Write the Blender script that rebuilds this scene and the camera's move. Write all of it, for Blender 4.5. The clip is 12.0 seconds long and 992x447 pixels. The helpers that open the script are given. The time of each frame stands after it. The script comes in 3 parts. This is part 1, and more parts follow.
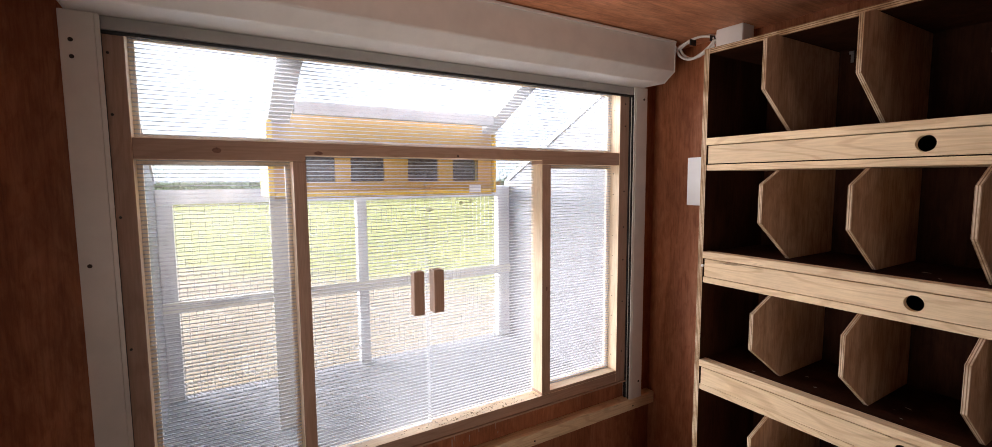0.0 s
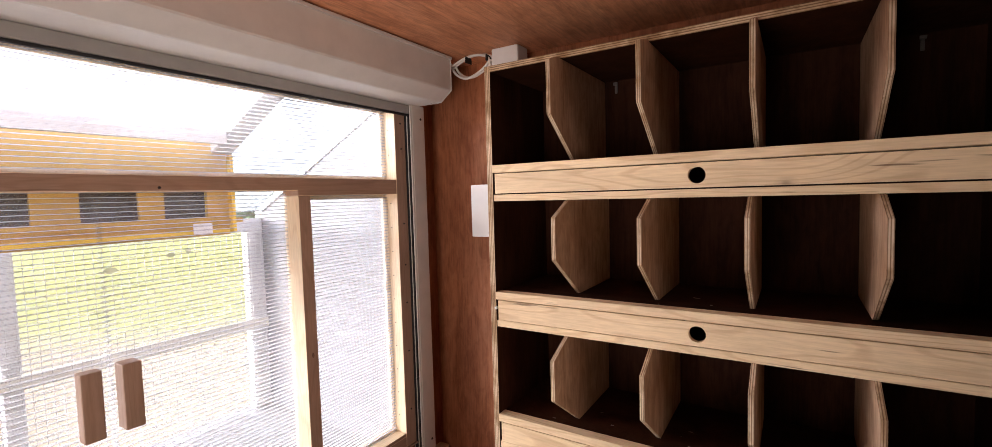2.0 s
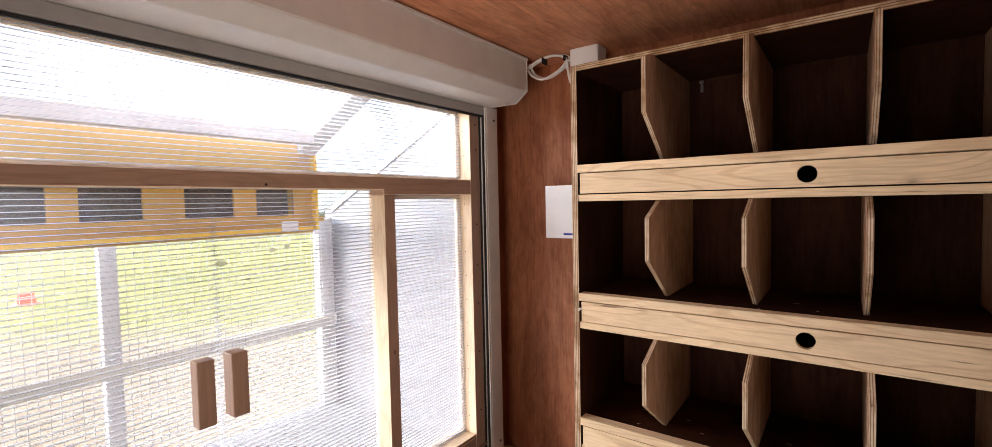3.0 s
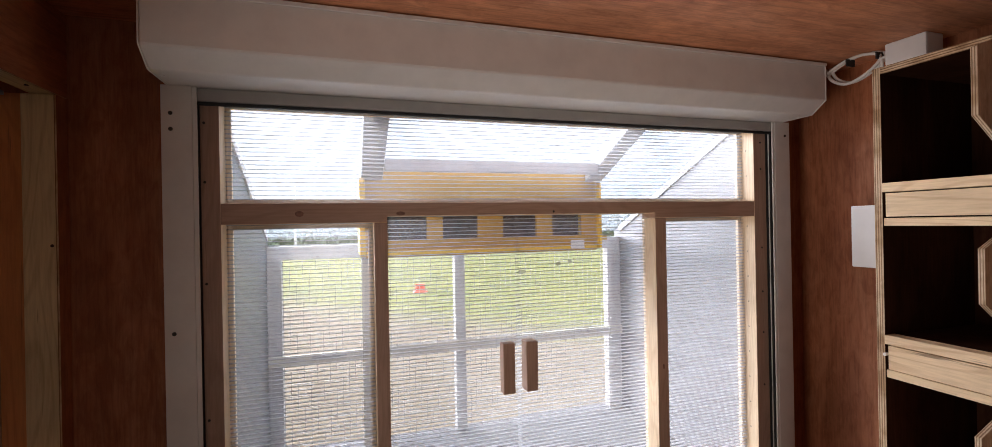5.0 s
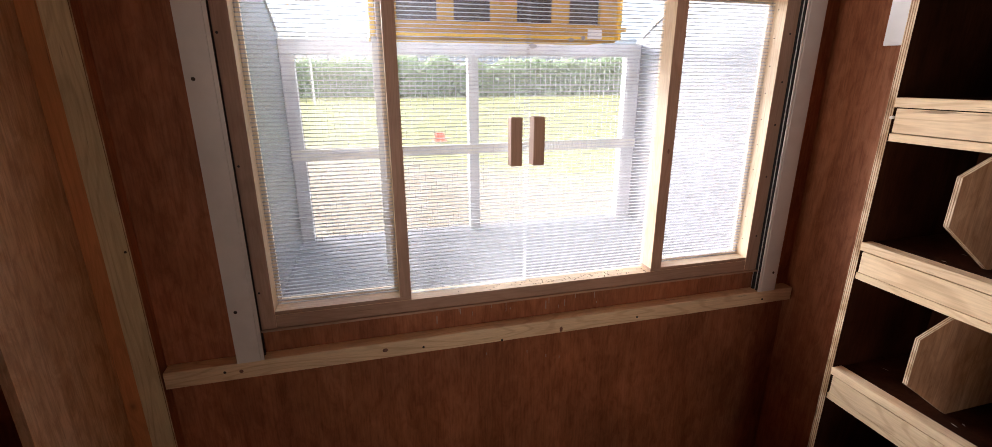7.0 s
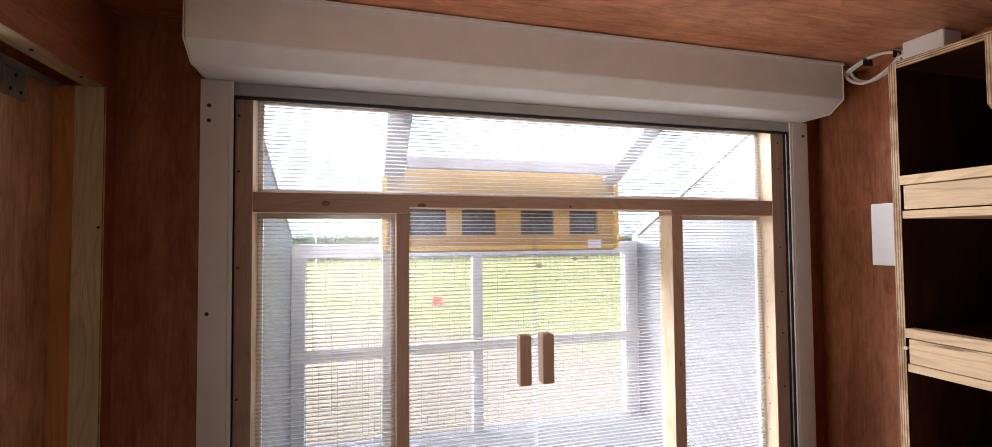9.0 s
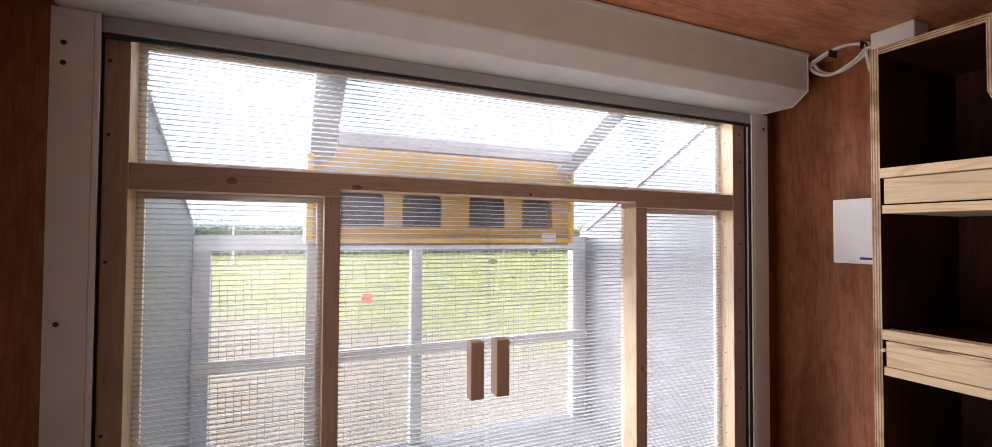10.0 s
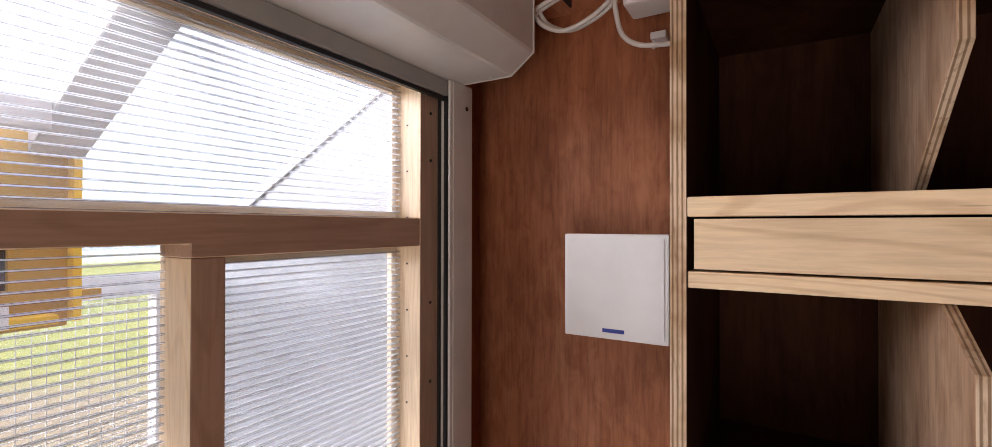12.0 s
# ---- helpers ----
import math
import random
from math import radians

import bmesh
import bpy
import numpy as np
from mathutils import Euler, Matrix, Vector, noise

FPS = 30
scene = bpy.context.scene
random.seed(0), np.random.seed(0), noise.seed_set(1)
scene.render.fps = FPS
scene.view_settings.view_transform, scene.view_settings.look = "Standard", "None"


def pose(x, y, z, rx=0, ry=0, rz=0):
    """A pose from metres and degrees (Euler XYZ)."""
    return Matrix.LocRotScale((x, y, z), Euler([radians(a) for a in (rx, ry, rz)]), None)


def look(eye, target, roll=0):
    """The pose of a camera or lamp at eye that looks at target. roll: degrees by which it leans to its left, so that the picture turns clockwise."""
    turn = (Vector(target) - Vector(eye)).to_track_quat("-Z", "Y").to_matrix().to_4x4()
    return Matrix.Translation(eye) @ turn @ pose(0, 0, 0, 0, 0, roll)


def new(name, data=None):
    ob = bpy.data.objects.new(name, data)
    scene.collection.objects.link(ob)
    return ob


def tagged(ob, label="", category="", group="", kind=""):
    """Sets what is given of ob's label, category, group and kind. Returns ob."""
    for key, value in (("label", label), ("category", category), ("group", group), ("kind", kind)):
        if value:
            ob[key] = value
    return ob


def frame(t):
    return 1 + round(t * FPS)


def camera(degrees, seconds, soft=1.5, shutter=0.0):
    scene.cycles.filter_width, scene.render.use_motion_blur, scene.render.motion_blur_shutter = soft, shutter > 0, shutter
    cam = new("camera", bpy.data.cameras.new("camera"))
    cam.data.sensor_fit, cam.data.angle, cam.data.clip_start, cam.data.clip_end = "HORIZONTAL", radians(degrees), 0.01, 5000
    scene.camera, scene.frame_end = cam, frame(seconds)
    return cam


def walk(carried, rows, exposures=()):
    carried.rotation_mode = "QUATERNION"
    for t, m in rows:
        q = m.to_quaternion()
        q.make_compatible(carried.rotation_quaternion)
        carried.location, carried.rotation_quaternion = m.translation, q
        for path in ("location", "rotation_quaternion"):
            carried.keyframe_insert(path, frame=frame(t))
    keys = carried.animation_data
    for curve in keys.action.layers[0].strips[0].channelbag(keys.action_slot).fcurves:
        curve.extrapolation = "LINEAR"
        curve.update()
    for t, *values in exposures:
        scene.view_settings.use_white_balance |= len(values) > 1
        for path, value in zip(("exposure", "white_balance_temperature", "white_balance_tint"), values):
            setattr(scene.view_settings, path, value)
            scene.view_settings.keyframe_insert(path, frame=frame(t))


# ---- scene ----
cam = camera(92.6, 12.0, 0.6)
EXPOSURES = [(0.0, 3.84, 6400, 16), (1.0, 3.82, 6500, 17), (1.5, 3.94, 6600, 19), (2.0, 4.07, 6600, 20), (2.5, 4.19, 6600, 19), (3.0, 3.99, 6500, 17), (3.5, 3.76, 6400, 16), (5.3, 3.45, 6280, 16), (6.0, 3.62, 6280, 16), (6.5, 3.74, 6280, 16), (7.0, 4.01, 6450, 17), (7.5, 4.31, 6450, 17), (7.7, 4.32, 6450, 17), (9.3, 3.76, 6280, 16), (9.5, 3.72, 6280, 16), (10.5, 3.47, 6280, 16), (11.0, 3.3, 6400, 16), (11.5, 3.38, 6400, 17), (12.0, 3.64, 6400, 18)]
PATH = [
    (0, (0.0, -0.001, 1.503), (1.042, 1.697, 1.319), -0.4),
    (0.5, (0.058, -0.024, 1.517), (1.298, 1.538, 1.368), -0.9),
    (1, (0.126, 0.016, 1.523), (1.645, 1.309, 1.372), -0.4),
    (1.5, (0.201, 0.116, 1.534), (1.855, 1.233, 1.408), -1.7),
    (2, (0.224, 0.218, 1.544), (1.914, 1.281, 1.425), -1.6),
    (2.5, (0.197, 0.296, 1.532), (1.892, 1.353, 1.418), -1.5),
    (3, (0.151, 0.335, 1.531), (1.76, 1.52, 1.439), -1.2),
    (3.5, (0.118, 0.347, 1.554), (1.562, 1.73, 1.495), -1.3),
    (3.7, (0.114, 0.339, 1.551), (1.454, 1.823, 1.512), -1.1),
    (5.3, (0.142, 0.122, 1.549), (0.704, 2.042, 1.543), -1.1),
    (5.5, (0.141, 0.118, 1.529), (0.707, 2.037, 1.507), -0.9),
    (6, (0.16, 0.093, 1.462), (0.697, 2.012, 1.285), -0.5),
    (6.5, (0.148, 0.077, 1.37), (0.672, 1.965, 0.965), -0.4),
    (7, (0.153, 0.076, 1.315), (0.651, 1.922, 0.728), -0.1),
    (7.5, (0.144, 0.091, 1.365), (0.654, 1.97, 0.906), 0.1),
    (7.7, (0.148, 0.089, 1.42), (0.659, 2.002, 1.137), 0.2),
    (9.5, (0.124, 0.155, 1.487), (0.684, 2.073, 1.565), 0.2),
    (10, (0.139, 0.312, 1.474), (0.944, 2.142, 1.524), 0.3),
    (10.5, (0.185, 0.466, 1.495), (1.344, 2.095, 1.504), 0.3),
    (11, (0.351, 0.587, 1.495), (1.655, 2.103, 1.433), 0.5),
    (11.5, (0.602, 0.726, 1.533), (2.067, 2.087, 1.499), 0.9),
    (12, (0.792, 0.846, 1.595), (2.508, 1.874, 1.607), 0.1),
]
walk(cam, [(t, look(eye, target, roll)) for t, eye, target, roll in PATH], EXPOSURES)

# ---- world and light ----
world = bpy.data.worlds.new("overcast_sky")
scene.world = world
world.use_nodes = True
wn = world.node_tree
sky = wn.nodes.new("ShaderNodeTexSky")
sky.sky_type, sky.sun_disc = "NISHITA", False
sky.sun_elevation, sky.sun_rotation = radians(13), radians(-38)
sky.dust_density, sky.ozone_density, sky.air_density = 3.0, 1.0, 1.0
grey = wn.nodes.new("ShaderNodeMixRGB")
grey.inputs[0].default_value = 0.95
# cloud cover, far brighter overhead than at the hazy horizon
where = wn.nodes.new("ShaderNodeTexCoord")
height = wn.nodes.new("ShaderNodeSeparateXYZ")
wn.links.new(where.outputs["Generated"], height.inputs[0])
cloud_ramp = wn.nodes.new("ShaderNodeValToRGB")
stops = cloud_ramp.color_ramp.elements
stops.new(0.12)
stops.new(0.4)
for stop, at, tone in zip(stops, (0.03, 0.13, 0.42, 0.8), ((0.07, 0.088, 0.104), (0.105, 0.118, 0.132), (0.14, 0.148, 0.158), (1.2, 1.23, 1.27))):
    stop.position, stop.color = at, (*tone, 1)
gain = wn.nodes.new("ShaderNodeMixRGB")
gain.blend_type, gain.inputs[0].default_value = "MULTIPLY", 1.0
gain.inputs[1].default_value = (8.63, 8.78, 9.0, 1)
wn.links.new(height.outputs["Z"], cloud_ramp.inputs[0])
wn.links.new(cloud_ramp.outputs[0], gain.inputs[2])
wn.links.new(gain.outputs[0], grey.inputs[2])
wn.links.new(sky.outputs[0], grey.inputs[1])
wn.links.new(grey.outputs[0], wn.nodes["Background"].inputs[0])
wn.nodes["Background"].inputs[1].default_value = 0.0528
sun_data = bpy.data.lights.new("sun", "SUN")
sun_data.energy, sun_data.angle, sun_data.color = 1.5, radians(45), (1.0, 0.975, 0.95)
sun = new("sun", sun_data)
sun.matrix_world = look((-5.4, 9.6, 3.9), (0.6, 0.0, 1.3))

# added fill lamps at the side opening and behind the camera, no source seen
for name, eye, way, wide, watts, spread in (("side_fill", (-0.437, 0.75, 1.05), (1, 0.1, 0.5), 0.8, 0.282, 85),
                                            ("rear_fill", (0.02, -1.745, 1.05), (0.22, 1, -0.03), 0.6, 0.112, 58)):
    fill_data = bpy.data.lights.new(name, "AREA")
    fill_data.shape, fill_data.size, fill_data.size_y = "RECTANGLE", wide, 1.5
    fill_data.energy, fill_data.color, fill_data.spread = watts, (1.0, 0.89, 0.78), radians(spread)
    fill_light = new(name, fill_data)
    fill_light.matrix_world = look(eye, tuple(a + b for a, b in zip(eye, way)))

# ---- materials ----


def material(name, rough=0.6, metal=0.0, gloss=0.5):
    m = bpy.data.materials.new(name)
    m.use_nodes = True
    b = m.node_tree.nodes["Principled BSDF"]
    b.inputs["Roughness"].default_value = rough
    b.inputs["Metallic"].default_value = metal
    b.inputs["Specular IOR Level"].default_value = gloss
    return m, m.node_tree, b


def coords(nt, stretch, spread=0.0):
    """World position scaled by axis, shifted from object to object."""
    geo = nt.nodes.new("ShaderNodeNewGeometry")
    mp = nt.nodes.new("ShaderNodeVectorMath")
    mp.operation = "MULTIPLY"
    mp.inputs[1].default_value = stretch
    nt.links.new(geo.outputs["Position"], mp.inputs[0])
    if not spread:
        return mp.outputs[0]
    info = nt.nodes.new("ShaderNodeObjectInfo")
    sc = nt.nodes.new("ShaderNodeVectorMath")
    sc.operation = "MULTIPLY"
    sc.inputs[1].default_value = (spread, spread * 1.7, spread * 0.6)
    nt.links.new(info.outputs["Random"], sc.inputs[0])
    ad = nt.nodes.new("ShaderNodeVectorMath")
    nt.links.new(mp.outputs[0], ad.inputs[0])
    nt.links.new(sc.outputs[0], ad.inputs[1])
    return ad.outputs[0]


def noise_tex(nt, vec, scale, detail=4.0, rough=0.6, distort=0.0):
    n = nt.nodes.new("ShaderNodeTexNoise")
    for key, v in (("Scale", scale), ("Detail", detail), ("Roughness", rough), ("Distortion", distort)):
        n.inputs[key].default_value = v
    nt.links.new(vec, n.inputs["Vector"])
    return n.outputs[0]


def ramp(nt, fac, stops):
    r = nt.nodes.new("ShaderNodeValToRGB")
    while len(r.color_ramp.elements) < len(stops):
        r.color_ramp.elements.new(0.5)
    for e, (p, c) in zip(r.color_ramp.elements, stops):
        e.position, e.color = p, (*c, 1)
    nt.links.new(fac, r.inputs[0])
    return r.outputs[0]


def mix(nt, a, b, fac, kind="MIX"):
    x = nt.nodes.new("ShaderNodeMixRGB")
    x.blend_type = kind
    for socket, v in zip(x.inputs, (fac, a, b)):
        if isinstance(v, (int, float)):
            socket.default_value = v
        elif isinstance(v, tuple):
            socket.default_value = (*v, 1)
        else:
            nt.links.new(v, socket)
    return x.outputs[0]


def bump(nt, b, height, strength, dist=0.002):
    n = nt.nodes.new("ShaderNodeBump")
    n.inputs["Strength"].default_value, n.inputs["Distance"].default_value = strength, dist
    nt.links.new(height, n.inputs["Height"])
    nt.links.new(n.outputs[0], b.inputs["Normal"])


AX = {"x": (0.06, 1, 1), "y": (1, 0.06, 1), "z": (1, 1, 0.06)}


def ply(name, dark, mid, light, axis, rough=0.5, fine=60.0, gloss=0.3):
    """Rotary-cut veneer: long soft figure, short pores and cloudy stain."""
    m, nt, b = material(name, rough, 0.0, gloss)
    s = AX[axis]
    fig = noise_tex(nt, coords(nt, tuple(v * 1.0 if v == 1 else 0.22 for v in s), 3.0), 7.0, 5, 0.6, 1.2)
    pore = noise_tex(nt, coords(nt, s, 1.0), fine * 2.4, 3, 0.7)
    cloud = noise_tex(nt, coords(nt, (1, 1, 1), 2.0), 2.3, 3, 0.5)
    c = ramp(nt, fig, [(0.3, dark), (0.52, mid), (0.72, light)])
    c = mix(nt, c, ramp(nt, pore, [(0.38, (0.45, 0.4, 0.38)), (0.55, (1, 1, 1))]), 0.38, "MULTIPLY")
    fleck = noise_tex(nt, coords(nt, tuple(1.0 if q == 1 else 0.4 for q in s), 6.0), 34.0, 4, 0.65, 0.8)
    c = mix(nt, c, ramp(nt, fleck, [(0.36, (0.7, 0.62, 0.56)), (0.55, (1.0, 1.0, 1.0)), (0.72, (1.14, 1.14, 1.12))]), 0.7, "MULTIPLY")
    c = mix(nt, c, ramp(nt, cloud, [(0.3, (0.72, 0.7, 0.68)), (0.65, (1.08, 1.05, 1.0))]), 0.8, "MULTIPLY")
    nt.links.new(c, b.inputs["Base Color"])
    nt.links.new(ramp(nt, cloud, [(0.3, (rough + 0.12,) * 3), (0.7, (rough - 0.08,) * 3)]), b.inputs["Roughness"])
    bump(nt, b, pore, 0.25, 0.0012)
    return m


def pine(name, dark, light, axis, rough=0.6, knots=True):
    """Sawn softwood: rings running along the board, knots, specks."""
    m, nt, b = material(name, rough)
    s = AX[axis]
    along = tuple(v if v == 1 else 0.15 for v in s)
    v = coords(nt, along, 5.0)
    body = noise_tex(nt, v, 9.0, 1.5, 0.4, 0.2)
    rings = nt.nodes.new("ShaderNodeMath")
    rings.operation = "MULTIPLY"
    rings.inputs[1].default_value = 105.0
    nt.links.new(body, rings.inputs[0])
    sine = nt.nodes.new("ShaderNodeMath")
    sine.operation = "SINE"
    nt.links.new(rings.outputs[0], sine.inputs[0])
    up = nt.nodes.new("ShaderNodeMath")
    up.operation = "MULTIPLY_ADD"
    up.inputs[1].default_value, up.inputs[2].default_value = 0.5, 0.5
    nt.links.new(sine.outputs[0], up.inputs[0])
    fibre = noise_tex(nt, coords(nt, s, 2.0), 190.0, 3, 0.7)
    c = ramp(nt, up.outputs[0], [(0.0, light), (0.74, light), (0.98, dark), (1.0, dark)])
    c = mix(nt, c, light, 0.67)
    c = mix(nt, c, ramp(nt, fibre, [(0.35, (0.72, 0.68, 0.62)), (0.6, (1, 1, 1))]), 0.5, "MULTIPLY")
    cloud = noise_tex(nt, coords(nt, (1, 1, 1), 3.0), 5.0, 3, 0.5)
    c = mix(nt, c, ramp(nt, cloud, [(0.3, (0.82, 0.8, 0.77)), (0.65, (1.05, 1.03, 1.0))]), 0.7, "MULTIPLY")
    if knots:
        # rare torn, dark streaks along the grain
        tear = noise_tex(nt, coords(nt, tuple(q if q == 1 else 0.05 for q in s), 7.0), 60.0, 3, 0.6)
        c = mix(nt, c, (0.15, 0.075, 0.03), ramp(nt, tear, [(0.675, (0.0,) * 3), (0.73, (0.8,) * 3)]))
        vor = nt.nodes.new("ShaderNodeTexVoronoi")
        vor.inputs["Scale"].default_value = 5.5
        nt.links.new(coords(nt, tuple(1.0 if q == 1 else 0.62 for q in s), 9.0), vor.inputs["Vector"])
        c = mix(nt, (0.14, 0.07, 0.03), c, ramp(nt, vor.outputs["Distance"], [(0.02, (0.1,) * 3), (0.05, (0.75,) * 3), (0.09, (1.0,) * 3)]))
    nt.links.new(c, b.inputs["Base Color"])
    bump(nt, b, fibre, 0.3, 0.0008)
    return m


def layered(name, axis, period, dark, light, run="z"):
    """The sawn edge of plywood: thin layers of veneer, end grain dark and ragged."""
    m, nt, b = material(name, 0.75)
    sep = nt.nodes.new("ShaderNodeSeparateXYZ")
    wob = noise_tex(nt, coords(nt, (1, 1, 1), 1.0), 30.0, 3, 0.6)
    nt.links.new(coords(nt, (1, 1, 1)), sep.inputs[0])
    a = nt.nodes.new("ShaderNodeMath")
    a.operation = "MULTIPLY_ADD"
    a.inputs[1].default_value = 2 * math.pi / period
    nt.links.new(sep.outputs["xyz".index(axis)], a.inputs[0])
    nt.links.new(wob, a.inputs[2])
    sn = nt.nodes.new("ShaderNodeMath")
    sn.operation = "SINE"
    nt.links.new(a.outputs[0], sn.inputs[0])
    up = nt.nodes.new("ShaderNodeMath")
    up.operation = "MULTIPLY_ADD"
    up.inputs[1].default_value, up.inputs[2].default_value = 0.5, 0.5
    nt.links.new(sn.outputs[0], up.inputs[0])
    c = ramp(nt, up.outputs[0], [(0.2, dark), (0.5, light), (1.0, light)])
    chips = noise_tex(nt, coords(nt, tuple(0.12 if q != 1 else 1 for q in AX[run]), 4.0), 170.0, 4, 0.7)
    c = mix(nt, c, ramp(nt, chips, [(0.34, (0.42, 0.32, 0.22)), (0.46, (1, 1, 1))]), 0.6, "MULTIPLY")
    stain = noise_tex(nt, coords(nt, (1, 1, 1), 3.0), 13.0, 3, 0.6)
    c = mix(nt, c, ramp(nt, stain, [(0.4, (0.5, 0.36, 0.22)), (0.56, (1, 1, 1))]), 0.75, "MULTIPLY")
    nt.links.new(c, b.inputs["Base Color"])
    bump(nt, b, chips, 0.5, 0.001)
    return m


def plain(name, colour, rough=0.5, metal=0.0, dirt=0.12, scale=14.0):
    m, nt, b = material(name, rough, metal)
    n = noise_tex(nt, coords(nt, (1, 1, 1), 2.0), scale, 5, 0.6)
    low = tuple(v * (1 - 2.2 * dirt) for v in colour)
    nt.links.new(ramp(nt, n, [(0.3, low), (0.6, colour)]), b.inputs["Base Color"])
    fine = noise_tex(nt, coords(nt, (1, 1, 1)), 260.0, 2, 0.5)
    bump(nt, b, fine, 0.08, 0.0006)
    return m


RED = ((0.31, 0.114, 0.051), (0.425, 0.165, 0.079), (0.49, 0.21, 0.108))
# lighter copy of the red plywood; light on the ceiling put into its colour
M_CEIL = ply("lit_ceiling_plywood", (0.56, 0.24, 0.118), (0.7, 0.32, 0.17), (0.78, 0.39, 0.22), "x")
M_PLY = {a: ply("red_plywood_" + a, *RED, a) for a in "xyz"}
# wall plywood darkened: the shade inside the nest boxes is put into its colour
M_PLY_SHADE = ply("shaded_nest_plywood", (0.026, 0.009, 0.004), (0.045, 0.0155, 0.0075), (0.068, 0.025, 0.0125), "z", 0.65, 60.0, 0.08)
M_DIV = ply("divider_plywood", (0.45, 0.285, 0.18), (0.56, 0.375, 0.25), (0.65, 0.46, 0.32), "z", 0.7, 60.0, 0.15)
M_PINE = {a: pine("pine_" + a, (0.54, 0.32, 0.15), (0.88, 0.69, 0.45), a) for a in "xyz"}
# a darker pine, deepened further for the shade on the room-facing side
M_FRAME = {a: pine("shaded_frame_pine_" + a, (0.33, 0.19, 0.13), (0.45, 0.295, 0.215), a, 0.5) for a in "xz"}
M_OLD = {a: pine("aged_pine_" + a, (0.46, 0.35, 0.18), (0.74, 0.64, 0.4), a, 0.7) for a in "yz"}
M_EDGE_Y = layered("plywood_edge_side", "y", 0.0052, (0.3, 0.19, 0.1), (0.68, 0.53, 0.36))
M_EDGE_Z = layered("plywood_edge_top", "z", 0.0052, (0.3, 0.19, 0.1), (0.68, 0.53, 0.36), "y")
M_EDGE_X = layered("plywood_face_edge", "x", 0.0052, (0.3, 0.19, 0.1), (0.68, 0.53, 0.36))
M_EDGE_D = layered("divider_edge", "y", 0.0045, (0.3, 0.2, 0.12), (0.7, 0.56, 0.4))
M_PVC = plain("white_pvc", (0.74, 0.72, 0.68), 0.35, 0, 0.04)
M_ALU = plain("grey_aluminium_slat", (0.38, 0.365, 0.345), 0.4, 0.0, 0.05)
M_RUBBER = plain("black_rubber", (0.015, 0.015, 0.016), 0.6)
M_VENT = plain("white_plastic", (0.8, 0.79, 0.77), 0.3, 0, 0.03)
M_CABLE = plain("white_cable_sheath", (0.78, 0.76, 0.72), 0.4, 0, 0.06)
# toned down to a dark grey so the clips stay faint
M_CLIP = plain("dark_grey_plastic", (0.16, 0.14, 0.13), 0.3)
M_STEEL = plain("zinc_steel", (0.45, 0.47, 0.5), 0.4, 0.8, 0.15)
M_SCREW = plain("dark_screw", (0.05, 0.04, 0.035), 0.5, 0.5)
M_BLUE = plain("blue_print", (0.03, 0.05, 0.3), 0.5)
# white panels, colour darkened to hold down the strong sun on them
M_WHITE = plain("darkened_white_board", (0.165, 0.173, 0.195), 0.45, 0, 0.06, 4.0)
M_GREYWOOD = plain("grey_painted_timber", (0.6, 0.6, 0.61), 0.6, 0, 0.12, 8.0)
M_TRIM = plain("white_trim", (0.75, 0.76, 0.78), 0.5, 0, 0.06)
M_BEIGE = plain("cream_timber", (0.68, 0.65, 0.56), 0.6, 0, 0.08)
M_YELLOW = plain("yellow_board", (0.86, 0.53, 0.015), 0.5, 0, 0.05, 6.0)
# the same yellow, browned: shade on the room-facing boards put into the colour
M_YELLOW_SHADE = plain("shaded_yellow_board", (0.5, 0.275, 0.022), 0.55, 0, 0.08, 6.0)
M_DARK = plain("inside_shade_board", (0.075, 0.055, 0.05), 0.8, 0, 0.3, 60.0)
M_WIRE = plain("galvanised_wire", (0.62, 0.62, 0.62), 0.5, 0.2)
# pale grit floor, darkened in colour to offset the strong daylight
M_GRITFLOOR = plain("darkened_grit_floor", (0.12, 0.12, 0.13), 0.9, 0, 0.18, 20.0)
M_REDPL = plain("red_plastic", (0.7, 0.12, 0.06), 0.4)
# unseen floor, coloured pale to bounce light up onto the ceiling
M_FLOOR = ply("floor_board", (0.42, 0.3, 0.18), (0.55, 0.41, 0.26), (0.65, 0.5, 0.34), "y", 0.7)


